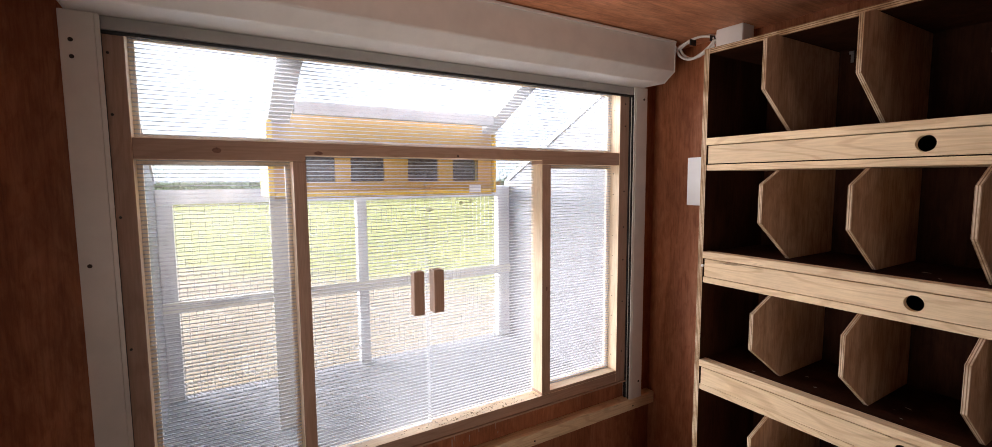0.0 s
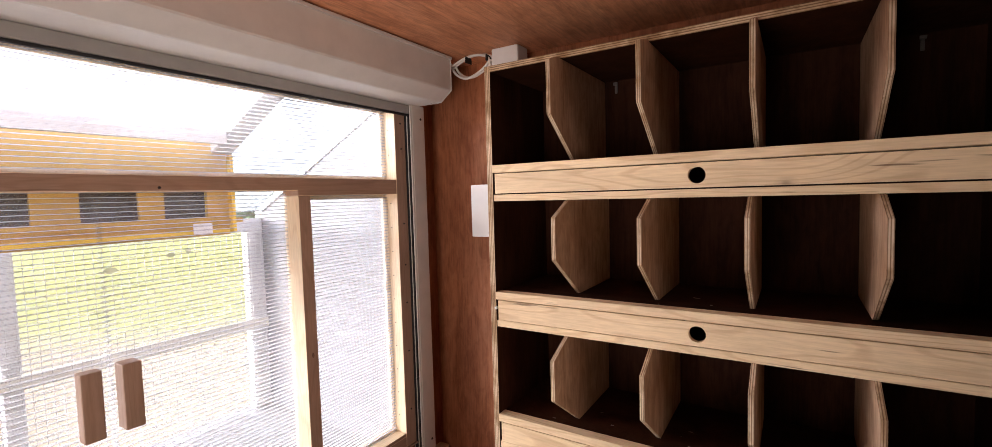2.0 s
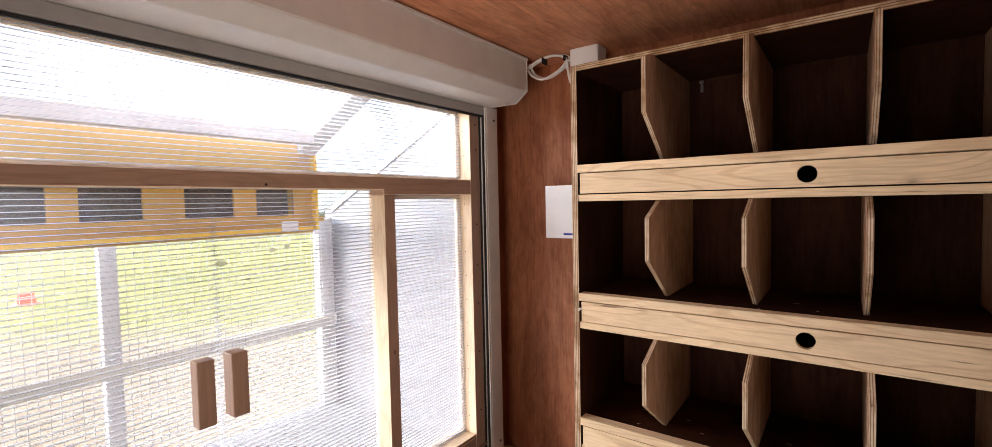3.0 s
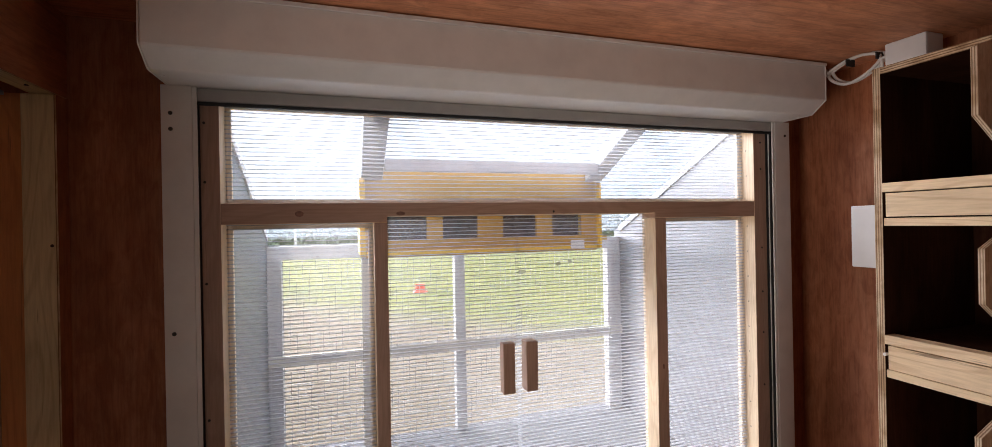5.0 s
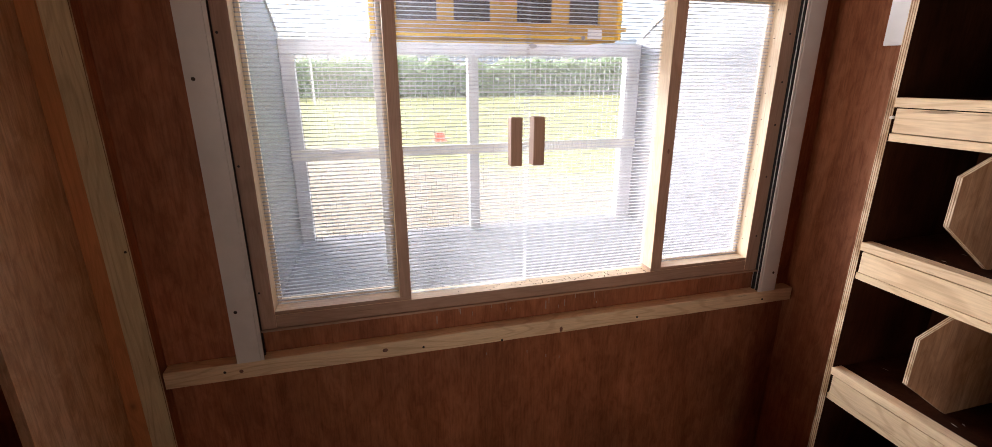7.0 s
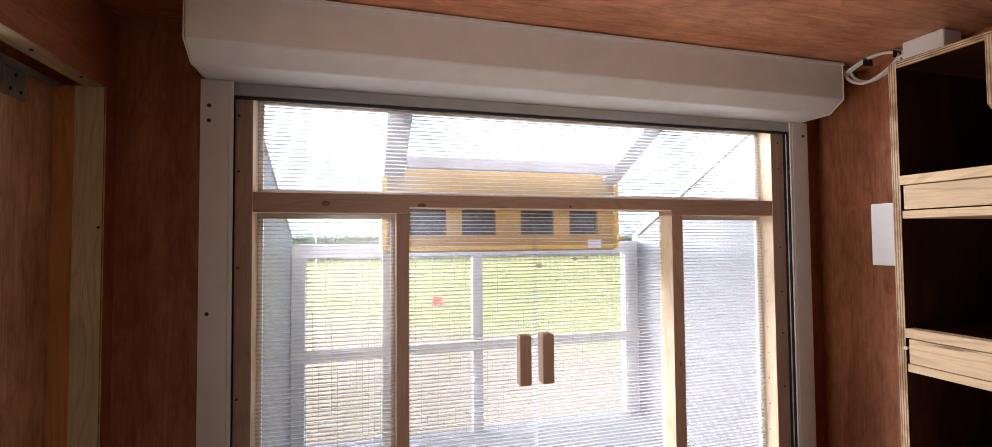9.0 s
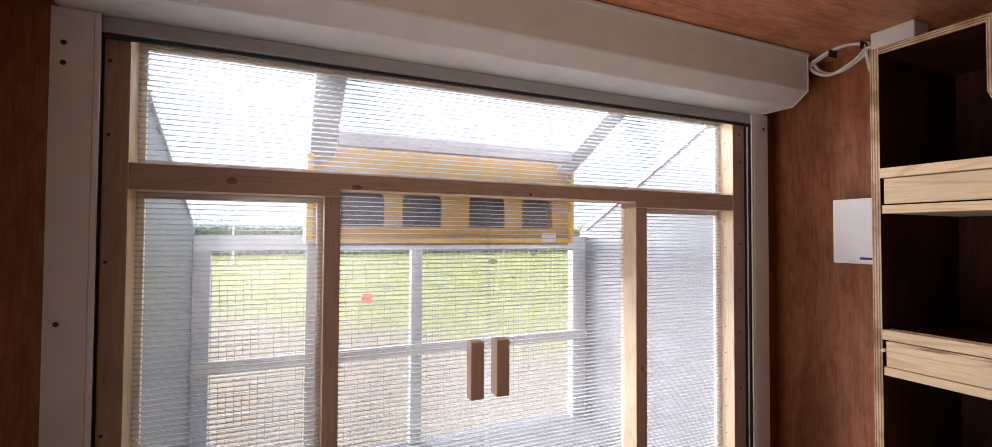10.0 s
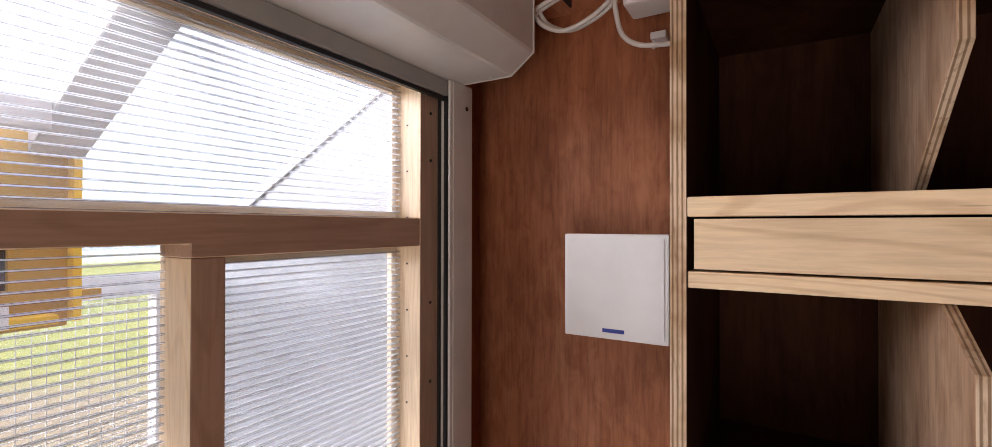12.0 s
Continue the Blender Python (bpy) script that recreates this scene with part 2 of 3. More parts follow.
def sheet_mat(name, clear, milk, gloss=0.06, tone=(0.93, 0.95, 0.97, 1), back=0.0):
    """Clear plastic: mostly passes light straight on, scatters and mirrors a little."""
    m = bpy.data.materials.new(name)
    m.use_nodes = True
    nt = m.node_tree
    nt.nodes.clear()
    out = nt.nodes.new("ShaderNodeOutputMaterial")
    t = nt.nodes.new("ShaderNodeBsdfTransparent")
    t.inputs[0].default_value = clear
    tl = nt.nodes.new("ShaderNodeBsdfTranslucent")
    tl.inputs[0].default_value = tone
    g = nt.nodes.new("ShaderNodeBsdfGlossy")
    g.inputs["Roughness"].default_value = 0.12
    a, c = nt.nodes.new("ShaderNodeMixShader"), nt.nodes.new("ShaderNodeMixShader")
    n = noise_tex(nt, coords(nt, (0.4, 1, 1), 2.0), 6.0, 4, 0.6)
    nt.links.new(ramp(nt, n, [(0.3, (milk * 0.9,) * 3), (0.7, (milk * 1.1,) * 3)]), a.inputs[0])
    nt.links.new(t.outputs[0], a.inputs[1])
    df = nt.nodes.new("ShaderNodeBsdfDiffuse")
    df.inputs[0].default_value = tone
    both = nt.nodes.new("ShaderNodeMixShader")
    both.inputs[0].default_value = back
    nt.links.new(tl.outputs[0], both.inputs[1])
    nt.links.new(df.outputs[0], both.inputs[2])
    nt.links.new(both.outputs[0], a.inputs[2])
    c.inputs[0].default_value = gloss
    nt.links.new(a.outputs[0], c.inputs[1])
    nt.links.new(g.outputs[0], c.inputs[2])
    nt.links.new(c.outputs[0], out.inputs[0])
    return m


M_SKIN = sheet_mat("polycarbonate_skin", (0.985, 0.99, 0.995, 1), 0.047, 0.03)
# webs and root lines tinted grey in place of refraction
M_WEB = sheet_mat("polycarbonate_web", (0.58, 0.6, 0.65, 1), 0.6, 0.05, (0.94, 0.94, 0.96, 1), 0.35)
M_ROOT_LINE = sheet_mat("web_root_dark_line", (0.48, 0.49, 0.53, 1), 0.08, 0.05)
M_ROOF = sheet_mat("polycarbonate_roof", (0.95, 0.965, 0.98, 1), 0.15, 0.03, (0.5, 0.56, 0.62, 1))


def ground_mat():
    m, nt, b = material("grass_and_sand", 0.95)
    v = coords(nt, (1, 1, 1))
    blades = noise_tex(nt, v, 26.0, 5, 0.75)
    patch = noise_tex(nt, v, 0.6, 4, 0.6)
    g = ramp(nt, blades, [(0.3, (0.07, 0.076, 0.008)), (0.5, (0.11, 0.12, 0.014)), (0.7, (0.155, 0.16, 0.025))])
    g = mix(nt, g, ramp(nt, patch, [(0.35, (0.7, 0.75, 0.6)), (0.65, (1.25, 1.12, 0.9))]), 0.7, "MULTIPLY")
    s = ramp(nt, noise_tex(nt, v, 9.0, 6, 0.7), [(0.3, (0.1, 0.074, 0.041)), (0.7, (0.145, 0.11, 0.064))])
    sep = nt.nodes.new("ShaderNodeSeparateXYZ")
    nt.links.new(v, sep.inputs[0])
    # the worn sandy yard lies close to the loft, wider to the west
    line = nt.nodes.new("ShaderNodeMath")
    line.operation = "MULTIPLY_ADD"
    line.inputs[1].default_value = 1.1
    nt.links.new(sep.outputs[0], line.inputs[0])
    nt.links.new(sep.outputs[1], line.inputs[2])
    wob = nt.nodes.new("ShaderNodeMath")
    wob.operation = "MULTIPLY_ADD"
    wob.inputs[1].default_value = 5.0
    nt.links.new(patch, wob.inputs[0])
    nt.links.new(line.outputs[0], wob.inputs[2])
    scaled = nt.nodes.new("ShaderNodeMath")
    scaled.operation = "DIVIDE"
    scaled.inputs[1].default_value = 40.0
    nt.links.new(wob.outputs[0], scaled.inputs[0])
    edge = ramp(nt, scaled.outputs[0], [(0.37, (0,) * 3), (0.46, (1,) * 3)])
    nt.links.new(mix(nt, s, g, edge), b.inputs["Base Color"])
    bump(nt, b, blades, 0.6, 0.03)
    return m


def leaf_mat():
    m, nt, b = material("hazy_hedge_leaves", 0.7)
    geo = nt.nodes.new("ShaderNodeNewGeometry")
    # greens paled and greyed: the haze of distance is put into the colour
    c = ramp(nt, geo.outputs["Random Per Island"], [(0.0, (0.13, 0.17, 0.1)), (0.5, (0.15, 0.19, 0.115)), (1.0, (0.17, 0.21, 0.13))])
    nt.links.new(c, b.inputs["Base Color"])
    # thin leaves let the light through
    tl, mx = nt.nodes.new("ShaderNodeBsdfTranslucent"), nt.nodes.new("ShaderNodeAddShader")
    nt.links.new(c, tl.inputs[0])
    nt.links.new(b.outputs[0], mx.inputs[0])
    nt.links.new(tl.outputs[0], mx.inputs[1])
    nt.links.new(mx.outputs[0], nt.nodes["Material Output"].inputs[0])
    return m


M_GROUND, M_LEAF = ground_mat(), leaf_mat()

# ---- building helpers ----


def block(bm, x0, x1, y0, y1, z0, z1, bevel=0.0):
    """A box between two corners, with softened edges."""
    got = bmesh.ops.create_cube(bm, size=1.0)
    vs = got["verts"]
    for v in vs:
        v.co = Vector(((x0 + x1) / 2 + v.co.x * (x1 - x0), (y0 + y1) / 2 + v.co.y * (y1 - y0), (z0 + z1) / 2 + v.co.z * (z1 - z0)))
    if bevel:
        bmesh.ops.bevel(bm, geom=list({e for v in vs for e in v.link_edges}), offset=bevel, segments=2, affect="EDGES", profile=0.6)
    return bm


def box(*a, bevel=0.0015):
    return block(bmesh.new(), *a, bevel=bevel)


def slab(points, axis, lo, hi, bevel=0.0):
    """A flat outline, given in the two other axes, made thick along one axis."""
    bm = bmesh.new()

    def at(p, q):
        return {"x": (q, p[0], p[1]), "y": (p[0], q, p[1]), "z": (p[0], p[1], q)}[axis]

    a = [bm.verts.new(at(p, lo)) for p in points]
    b = [bm.verts.new(at(p, hi)) for p in points]
    n = len(points)
    bm.faces.new(a)
    bm.faces.new(b[::-1])
    for k in range(n):
        bm.faces.new((a[k], b[k], b[(k + 1) % n], a[(k + 1) % n]))
    bmesh.ops.recalc_face_normals(bm, faces=bm.faces)
    if bevel:
        bmesh.ops.bevel(bm, geom=list(bm.edges), offset=bevel, segments=1, affect="EDGES")
    return bm


def tube(points, radius, sides=10):
    """A round tube along a smooth line through points."""
    pts = [Vector(p) for p in points]
    fine = []
    for k in range(len(pts) - 1):
        p0, p1, p2, p3 = pts[max(k - 1, 0)], pts[k], pts[k + 1], pts[min(k + 2, len(pts) - 1)]
        for s in range(6):
            t = s / 6
            fine.append(0.5 * (2 * p1 + (p2 - p0) * t + (2 * p0 - 5 * p1 + 4 * p2 - p3) * t * t + (3 * p1 - p0 - 3 * p2 + p3) * t ** 3))
    fine.append(pts[-1])
    bm = bmesh.new()
    rings = []
    up = Vector((0.3, 0.2, 0.93)).normalized()
    for k, p in enumerate(fine):
        d = (fine[min(k + 1, len(fine) - 1)] - fine[max(k - 1, 0)]).normalized()
        u = d.cross(up).normalized()
        w = d.cross(u)
        rings.append([bm.verts.new(p + radius * (math.cos(2 * math.pi * s / sides) * u + math.sin(2 * math.pi * s / sides) * w)) for s in range(sides)])
    for a, b in zip(rings, rings[1:]):
        for s in range(sides):
            bm.faces.new((a[s], a[(s + 1) % sides], b[(s + 1) % sides], b[s])).smooth = True
    bm.faces.new(rings[0][::-1])
    bm.faces.new(rings[-1])
    return bm


def disc(x, y, z, axis, r, depth):
    """A small round head that stands on a surface, facing along an axis."""
    bm = bmesh.new()
    turn = {"x": Euler((0, radians(90), 0)), "y": Euler((radians(90), 0, 0)), "z": Euler()}[axis].to_matrix().to_4x4()
    bmesh.ops.create_cone(bm, cap_ends=True, segments=12, radius1=r, radius2=r * 0.8, depth=depth, matrix=Matrix.Translation((x, y, z)) @ turn)
    return bm


def mesh_of(name, bm, *mats):
    me = bpy.data.meshes.new(name)
    bm.to_mesh(me)
    bm.free()
    for m in mats:
        me.materials.append(m)
    return me


def thing(name, at, label, category, group="", kind=""):
    ob = new(name)
    ob.location = at
    ob.empty_display_size = 0.05
    return tagged(ob, label, category, group, kind)


def part(name, bm, mat, parent, label=""):
    """One mesh under a thing or a part; the bmesh is in world coordinates."""
    root, base = parent, Vector(parent.location)
    while root.parent:
        root = root.parent
        base = base + Vector(root.location)
    bmesh.ops.translate(bm, verts=bm.verts, vec=-base)
    ob = new(name, mesh_of(name, bm, *(mat if isinstance(mat, tuple) else (mat,))))
    ob.parent = parent
    return tagged(ob, label)


def single(name, bm, mat, label, category, group="", kind=""):
    ob = new(name, mesh_of(name, bm, *(mat if isinstance(mat, tuple) else (mat,))))
    return tagged(ob, label, category, group, kind)


def faces_by(bm, axis, sign=None):
    """Gives the second material to faces that look along an axis."""
    k = "xyz".index(axis)
    bm.normal_update()
    for f in bm.faces:
        if abs(f.normal[k]) > 0.6 and (sign is None or f.normal[k] * sign > 0):
            f.material_index = 1
    return bm


# ---- the shell of the loft ----
XL, XR, YN, YS, ZC = -0.44, 1.702, 1.435, -1.75, 2.03
XW = -1.2
WX0, WX1, WZ0, WZ1 = -0.192, 1.545, 0.625, 1.9


def wall_with_hole(x0, x1, y0, y1, z0, z1, hx0, hx1, hz0, hz1):
    bm = bmesh.new()
    block(bm, x0, hx0, y0, y1, z0, z1)
    block(bm, hx1, x1, y0, y1, z0, z1)
    block(bm, hx0, hx1, y0, y1, z0, hz0)
    block(bm, hx0, hx1, y0, y1, hz1, z1)
    return bm


single("wall_north", wall_with_hole(XW - 0.06, XR + 0.06, YN, YN + 0.055, -0.27, ZC + 0.05, WX0, WX1, WZ0, WZ1), M_PLY["z"],
       "reddish brown plywood wall round the window", "wall", kind="structure")
single("wall_east", box(XR, XR + 0.06, YS, YN, -0.27, ZC, bevel=0), M_PLY["z"], "reddish brown plywood wall beside the nest boxes", "wall", kind="structure")
# unseen rear wall; doorway and closed porch invented to house the rear fill lamp
bm = wall_with_hole(XW - 0.06, XR + 0.06, YS - 0.06, YS, -0.27, ZC, -0.43, 0.35, 0.2, 1.85)
block(bm, -0.6, 0.5, YS - 0.7, YS - 0.64, -0.27, ZC)
for x in (-0.6, 0.44):
    block(bm, x, x + 0.06, YS - 0.64, YS - 0.0605, -0.27, ZC)
for z in (-0.27, ZC - 0.06):
    block(bm, -0.54, 0.44, YS - 0.64, YS - 0.0605, z, z + 0.06)
single("wall_south", bm, M_PLY["x"], "reddish brown plywood wall", "wall", kind="structure")
single("floor", box(XW - 0.06, XR + 0.06, YS - 0.06, YN + 0.05, -0.31, -0.265, bevel=0), M_FLOOR, "pale boarded loft floor", "floor", kind="structure")
bm = bmesh.new()
block(bm, XW - 0.05, XR + 0.05, YN - 0.02, YN + 0.04, -0.76, -0.3105)
block(bm, XW - 0.05, XR + 0.05, YS - 0.05, YS + 0.01, -0.76, -0.3105)
block(bm, XW - 0.05, XW + 0.01, YS + 0.0105, YN - 0.0205, -0.76, -0.3105)
block(bm, XR - 0.01, XR + 0.05, YS + 0.0105, YN - 0.0205, -0.76, -0.3105)
single("plinth", bm, M_PLY["x"], "plywood skirt under the loft floor", "plinth", kind="structure")
single("ceiling", box(XW - 0.06, XR + 0.06, YS - 0.06, YN, ZC, ZC + 0.04, bevel=0), M_CEIL, "reddish brown plywood ceiling", "ceiling", kind="structure")
# the west partition: a jamb, a lintel and a run of plywood past the opening
bm = bmesh.new()
block(bm, XL - 0.07, XL - 0.004, YS, -0.2, -0.27, ZC)
single("wall_west", bm, M_PLY["z"], "reddish brown plywood partition", "wall", kind="structure")
single("wall_west_outer", box(XW - 0.06, XW, YS, YN, -0.27, ZC, bevel=0), M_PLY["z"], "reddish brown plywood wall past the doorway", "wall", kind="structure")
doorway = thing("doorway", (XL, 1.3, 0), "pine door frame lined with plywood, opened for the fill lamp", "doorway", kind="structure")
part("jamb", box(XL - 0.062, XL - 0.005, 1.391, YN - 0.001, -0.264, 1.842, bevel=0.002), M_OLD["z"], doorway, "aged pine post")
part("jamb_face", faces_by(box(XL - 0.0045, XL, 1.3895, YN - 0.001, -0.264, 1.842, bevel=0.0005), "y"), (M_PLY["z"], M_EDGE_X), doorway, "plywood strip on the post")
part("lintel", box(XL - 0.052, XL - 0.005, -0.198, YN - 0.001, 1.8445, ZC - 0.002, bevel=0.002), M_OLD["y"], doorway, "aged pine lintel")
part("lintel_face", faces_by(box(XL - 0.0045, XL, -0.198, YN - 0.001, 1.843, ZC - 0.002, bevel=0.0005), "z"), (M_PLY["y"], M_EDGE_X), doorway, "plywood face of the lintel")
part("door_stop", box(XL - 0.105, XL - 0.0625, 1.396, YN - 0.001, -0.264, 1.842, bevel=0.001), pine("reveal_pine", (0.5, 0.2, 0.07), (0.68, 0.31, 0.12), "z"), doorway, "orange pine stop")
for k, y in enumerate((0.95, 1.06, 1.18, 1.33)):
    part("screw", disc(XL - 0.026 + 0.006 * (k % 2), y, 1.8435, "z", 0.004, 0.002), M_SCREW, doorway)
for z in (1.52, 0.9):
    part("screw", disc(XL - 0.012, 1.3905, z, "y", 0.0035, 0.002), M_SCREW, doorway)
# leaf cut short so the opening stays clear for the side fill lamp
door = thing("sliding_door", (XL - 0.12, 0.5, 0), "brown plywood sliding door leaf hung from a steel bracket", "door")
# panel colour lifted in place of window light falling on the leaf
part("panel", box(XL - 0.126, XL - 0.106, 1.08, 1.42, -0.25, 1.838, bevel=0.001), ply("lit_door_plywood", (0.58, 0.35, 0.2), (0.68, 0.44, 0.27), (0.77, 0.53, 0.35), "z"), door)
track = part("track", box(XL - 0.1055, XL - 0.085, -0.2, 1.385, 1.834, 1.8425, bevel=0.0005), M_STEEL, door, "dark steel sliding track")
part("bracket", box(XL - 0.1055, XL - 0.100, 1.24, 1.30, 1.775, 1.8335, bevel=0.001), M_STEEL, door, "grey zinc hanger bracket")
for y, z in ((1.255, 1.79), (1.285, 1.79), (1.27, 1.82)):
    part("screw", disc(XL - 0.0995, y, z, "x", 0.004, 0.002), M_SCREW, door)

# ---- the window ----
window = thing("window_1", (0.69, YN, WZ0), "pine framed window glazed with clear fluted twin-wall plastic", "window", kind="structure")
FY0, FY1 = 1.418, 1.49
MX = (0.213, 0.247, 1.075, 1.115)
OX0, OX1 = -0.140, 1.474
TZ0, TZ1, BZ = 1.558, 1.610, 0.677
# pale pine for beads; on frame sides it paints in the light falling there
M_BEAD_LIT = pine("bead_and_lit_pine_z", (0.72, 0.5, 0.28), (0.9, 0.73, 0.52), "z", 0.55, False)
M_BEADX_LIT = pine("bead_and_lit_pine_x", (0.72, 0.5, 0.28), (0.9, 0.73, 0.52), "x", 0.55, False)
part("stile", faces_by(box(WX0 + 0.001, OX0, FY0, FY1, WZ0 + 0.001, WZ1 - 0.001, bevel=0.002), "x"), (M_FRAME["z"], M_BEAD_LIT), window)
part("stile", faces_by(box(OX1, WX1 - 0.001, FY0, FY1, WZ0 + 0.001, WZ1 - 0.001, bevel=0.002), "x"), (M_FRAME["z"], M_BEAD_LIT), window)
part("head_rail", faces_by(box(OX0, OX1, FY0 + 0.001, FY1, 1.862, WZ1 - 0.001, bevel=0.002), "z"), (M_FRAME["x"], M_BEADX_LIT), window)
part("transom", faces_by(slab([(OX0, TZ0), (MX[1], TZ0), (MX[1], 1.574), (MX[2], 1.574), (MX[2], TZ0), (OX1, TZ0), (OX1, TZ1), (OX0, TZ1)], "y", FY0 + 0.001, FY1, 0.0012), "z"), (M_FRAME["x"], M_BEADX_LIT), window)
part("bottom_rail", faces_by(box(OX0, OX1, FY0 + 0.001, FY1, WZ0 + 0.001, BZ - 0.012, bevel=0.002), "z"), (M_FRAME["x"], M_BEADX_LIT), window)
part("bottom_rail", faces_by(box(OX0, MX[1], FY0 + 0.002, FY1, BZ - 0.0115, BZ, bevel=0.001), "z"), (M_FRAME["x"], M_BEADX_LIT), window)
part("bottom_rail", faces_by(box(MX[2], OX1, FY0 + 0.002, FY1, BZ - 0.0115, BZ, bevel=0.001), "z"), (M_FRAME["x"], M_BEADX_LIT), window)
part("mullion", faces_by(box(MX[0], MX[1], FY0 + 0.0005, FY1, BZ, TZ0 - 0.0005, bevel=0.002), "x"), (M_FRAME["z"], M_BEAD_LIT), window)
part("mullion", faces_by(box(MX[2], MX[3], FY0 + 0.0005, FY1, BZ, TZ0 - 0.0005, bevel=0.002), "x"), (M_FRAME["z"], M_BEAD_LIT), window)
part("drip_strip", box(WX0 - 0.004, WX1 + 0.004, FY0 - 0.006, YN - 0.001, WZ0 - 0.006, WZ0 + 0.0005, bevel=0.001), M_FRAME["x"], window, "thin pine strip under the frame")
SY = 1.464
PITCH = 0.0106


def flute_sheet(x0, x1, y, z0, z1, depth=0.008):
    """Two thin skins joined by level webs."""
    skin, webs = bmesh.new(), bmesh.new()
    for yy in (y, y + depth):
        v = [skin.verts.new(p) for p in ((x0, yy, z0), (x1, yy, z0), (x1, yy, z1), (x0, yy, z1))]
        skin.faces.new(v)
    n = int((z1 - z0) / PITCH)
    for k in range(n + 1):
        z = z0 + k * (z1 - z0) / n
        near, far = y + 0.0004, y + depth - 0.0004
        strips = [((near, z), (far, z), 0), ((near, z - 0.0008), (near, z + 0.0008), 0), ((far, z - 0.0008), (far, z + 0.0008), 0)]
        # tinted strips paint in the dark lines that bent light leaves at web roots
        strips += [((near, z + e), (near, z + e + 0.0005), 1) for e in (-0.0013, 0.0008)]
        for (ya, za), (yb, zb), kind in strips:
            f = webs.faces.new([webs.verts.new(p) for p in ((x0, ya, za), (x1, ya, za), (x1, yb, zb), (x0, yb, zb))])
            f.material_index = kind
    return skin, webs


def glaze(x0, x1, y, z0, z1):
    skin, webs = flute_sheet(x0, x1, y, z0, z1)
    pane = part("pane", skin, M_SKIN, window, "clear fluted twin-wall polycarbonate sheet")
    pane.visible_shadow = True
    part("webs", webs, (M_WEB, M_ROOT_LINE), pane)
    return pane


def beads(x0, x1, z0, z1, y=1.4775, w=0.013):
    part("bead", box(x0, x0 + w, y, y + 0.011, z0, z1, bevel=0.001), M_BEAD_LIT, window)
    part("bead", box(x1 - w, x1, y, y + 0.011, z0, z1, bevel=0.001), M_BEAD_LIT, window)
    part("bead", box(x0 + w, x1 - w, y, y + 0.012, z0, z0 + w, bevel=0.001), M_BEADX_LIT, window)
    part("bead", box(x0 + w, x1 - w, y, y + 0.012, z1 - w, z1, bevel=0.001), M_BEADX_LIT, window)


glaze(OX0 + 0.001, OX1 - 0.001, SY + 0.002, TZ1 + 0.001, 1.861)
glaze(OX0 + 0.001, MX[0] - 0.001, SY + 0.002, BZ + 0.001, TZ0 - 0.001)
glaze(MX[3] + 0.001, OX1 - 0.001, SY + 0.002, BZ + 0.001, TZ0 - 0.001)
beads(OX0, OX1, TZ1, 1.862)
beads(OX0, MX[0], BZ, TZ0)
beads(MX[3], OX1, BZ, TZ0)
# two loose sheets meet in the middle, each with a wooden pull
for x0, x1, dy in ((MX[1] + 0.001, 0.632, 0.0), (0.624, MX[2] - 0.001, 0.0095)):
    skin, webs = flute_sheet(x0, x1, SY + dy, BZ - 0.011, 1.573)
    slider = thing("sliding_sheet", ((x0 + x1) / 2, SY, BZ - 0.011), "clear fluted plastic sliding sheet with a pine pull", "window sheet", "sliding sheets")
    pane = part("pane", skin, M_SKIN, slider)
    part("webs", webs, (M_WEB, M_ROOT_LINE), pane)
    hx = 0.565 if dy == 0 else 0.636
    # pulls take the darkened pine, their shaded fronts put into the colour
    part("pull", box(hx, hx + 0.036, SY - 0.034, SY + dy - 0.0005, 1.059, 1.204, bevel=0.003), M_FRAME["z"], slider, "pine block handle")
# dried smears on the sheet
M_SMEAR = sheet_mat("dried_smear", (0.82, 0.81, 0.8, 1), 0.45, 0.02, (0.6, 0.59, 0.58, 1), 0.4)
for x, z, a, b in ((0.642, 1.404, 0.013, 0.007), (0.762, 1.423, 0.009, 0.006), (0.801, 1.429, 0.007, 0.006), (0.70, 1.36, 0.006, 0.003)):
    bm = bmesh.new()
    rim = [bm.verts.new((x + a * (1 + 0.12 * math.sin(3 * k + x * 50)) * math.cos(k * math.pi / 7), SY + 0.0088, z + b * (1 + 0.12 * math.sin(2 * k + z * 40)) * math.sin(k * math.pi / 7))) for k in range(14)]
    bm.faces.new(rim)
    part("smear", bm, M_SMEAR, slider, "dried grey smear")
M_KNOT = plain("brown_knot", (0.25, 0.125, 0.08), 0.6, 0, 0.25, 180.0)


def knot(x, y, z, a, b):
    """A dark oval knot, a hair proud of the planed face."""
    bm = disc(0, 0, 0, "y", 1.0, 0.0012)
    for v in bm.verts:
        v.co = Vector((x + v.co.x * a, y + v.co.y, z + v.co.z * b))
    return bm


for x, z, a, b in ((0.033, 1.583, 0.011, 0.008), (0.282, 1.581, 0.013, 0.006), (-0.167, 1.751, 0.006, 0.01), (-0.168, 0.992, 0.008, 0.011), (1.097, 1.086, 0.005, 0.01), (1.508, 1.60, 0.006, 0.009)):
    part("knot", knot(x, FY0 + 0.0008, z, a, b), M_KNOT, window, "dark brown knot")
part("nail", disc(0.725, FY0, 1.582, "y", 0.0035, 0.002), M_SCREW, window)
# nail heads down the stiles
for x, zs in ((-0.172, (0.74, 1.098, 1.42, 1.66, 1.80)), (1.503, (0.76, 0.98, 1.16, 1.3, 1.45, 1.72, 1.81))):
    for z in zs:
        part("nail", disc(x, FY0 - 0.0005, z, "y", 0.0035, 0.002), M_SCREW, window)
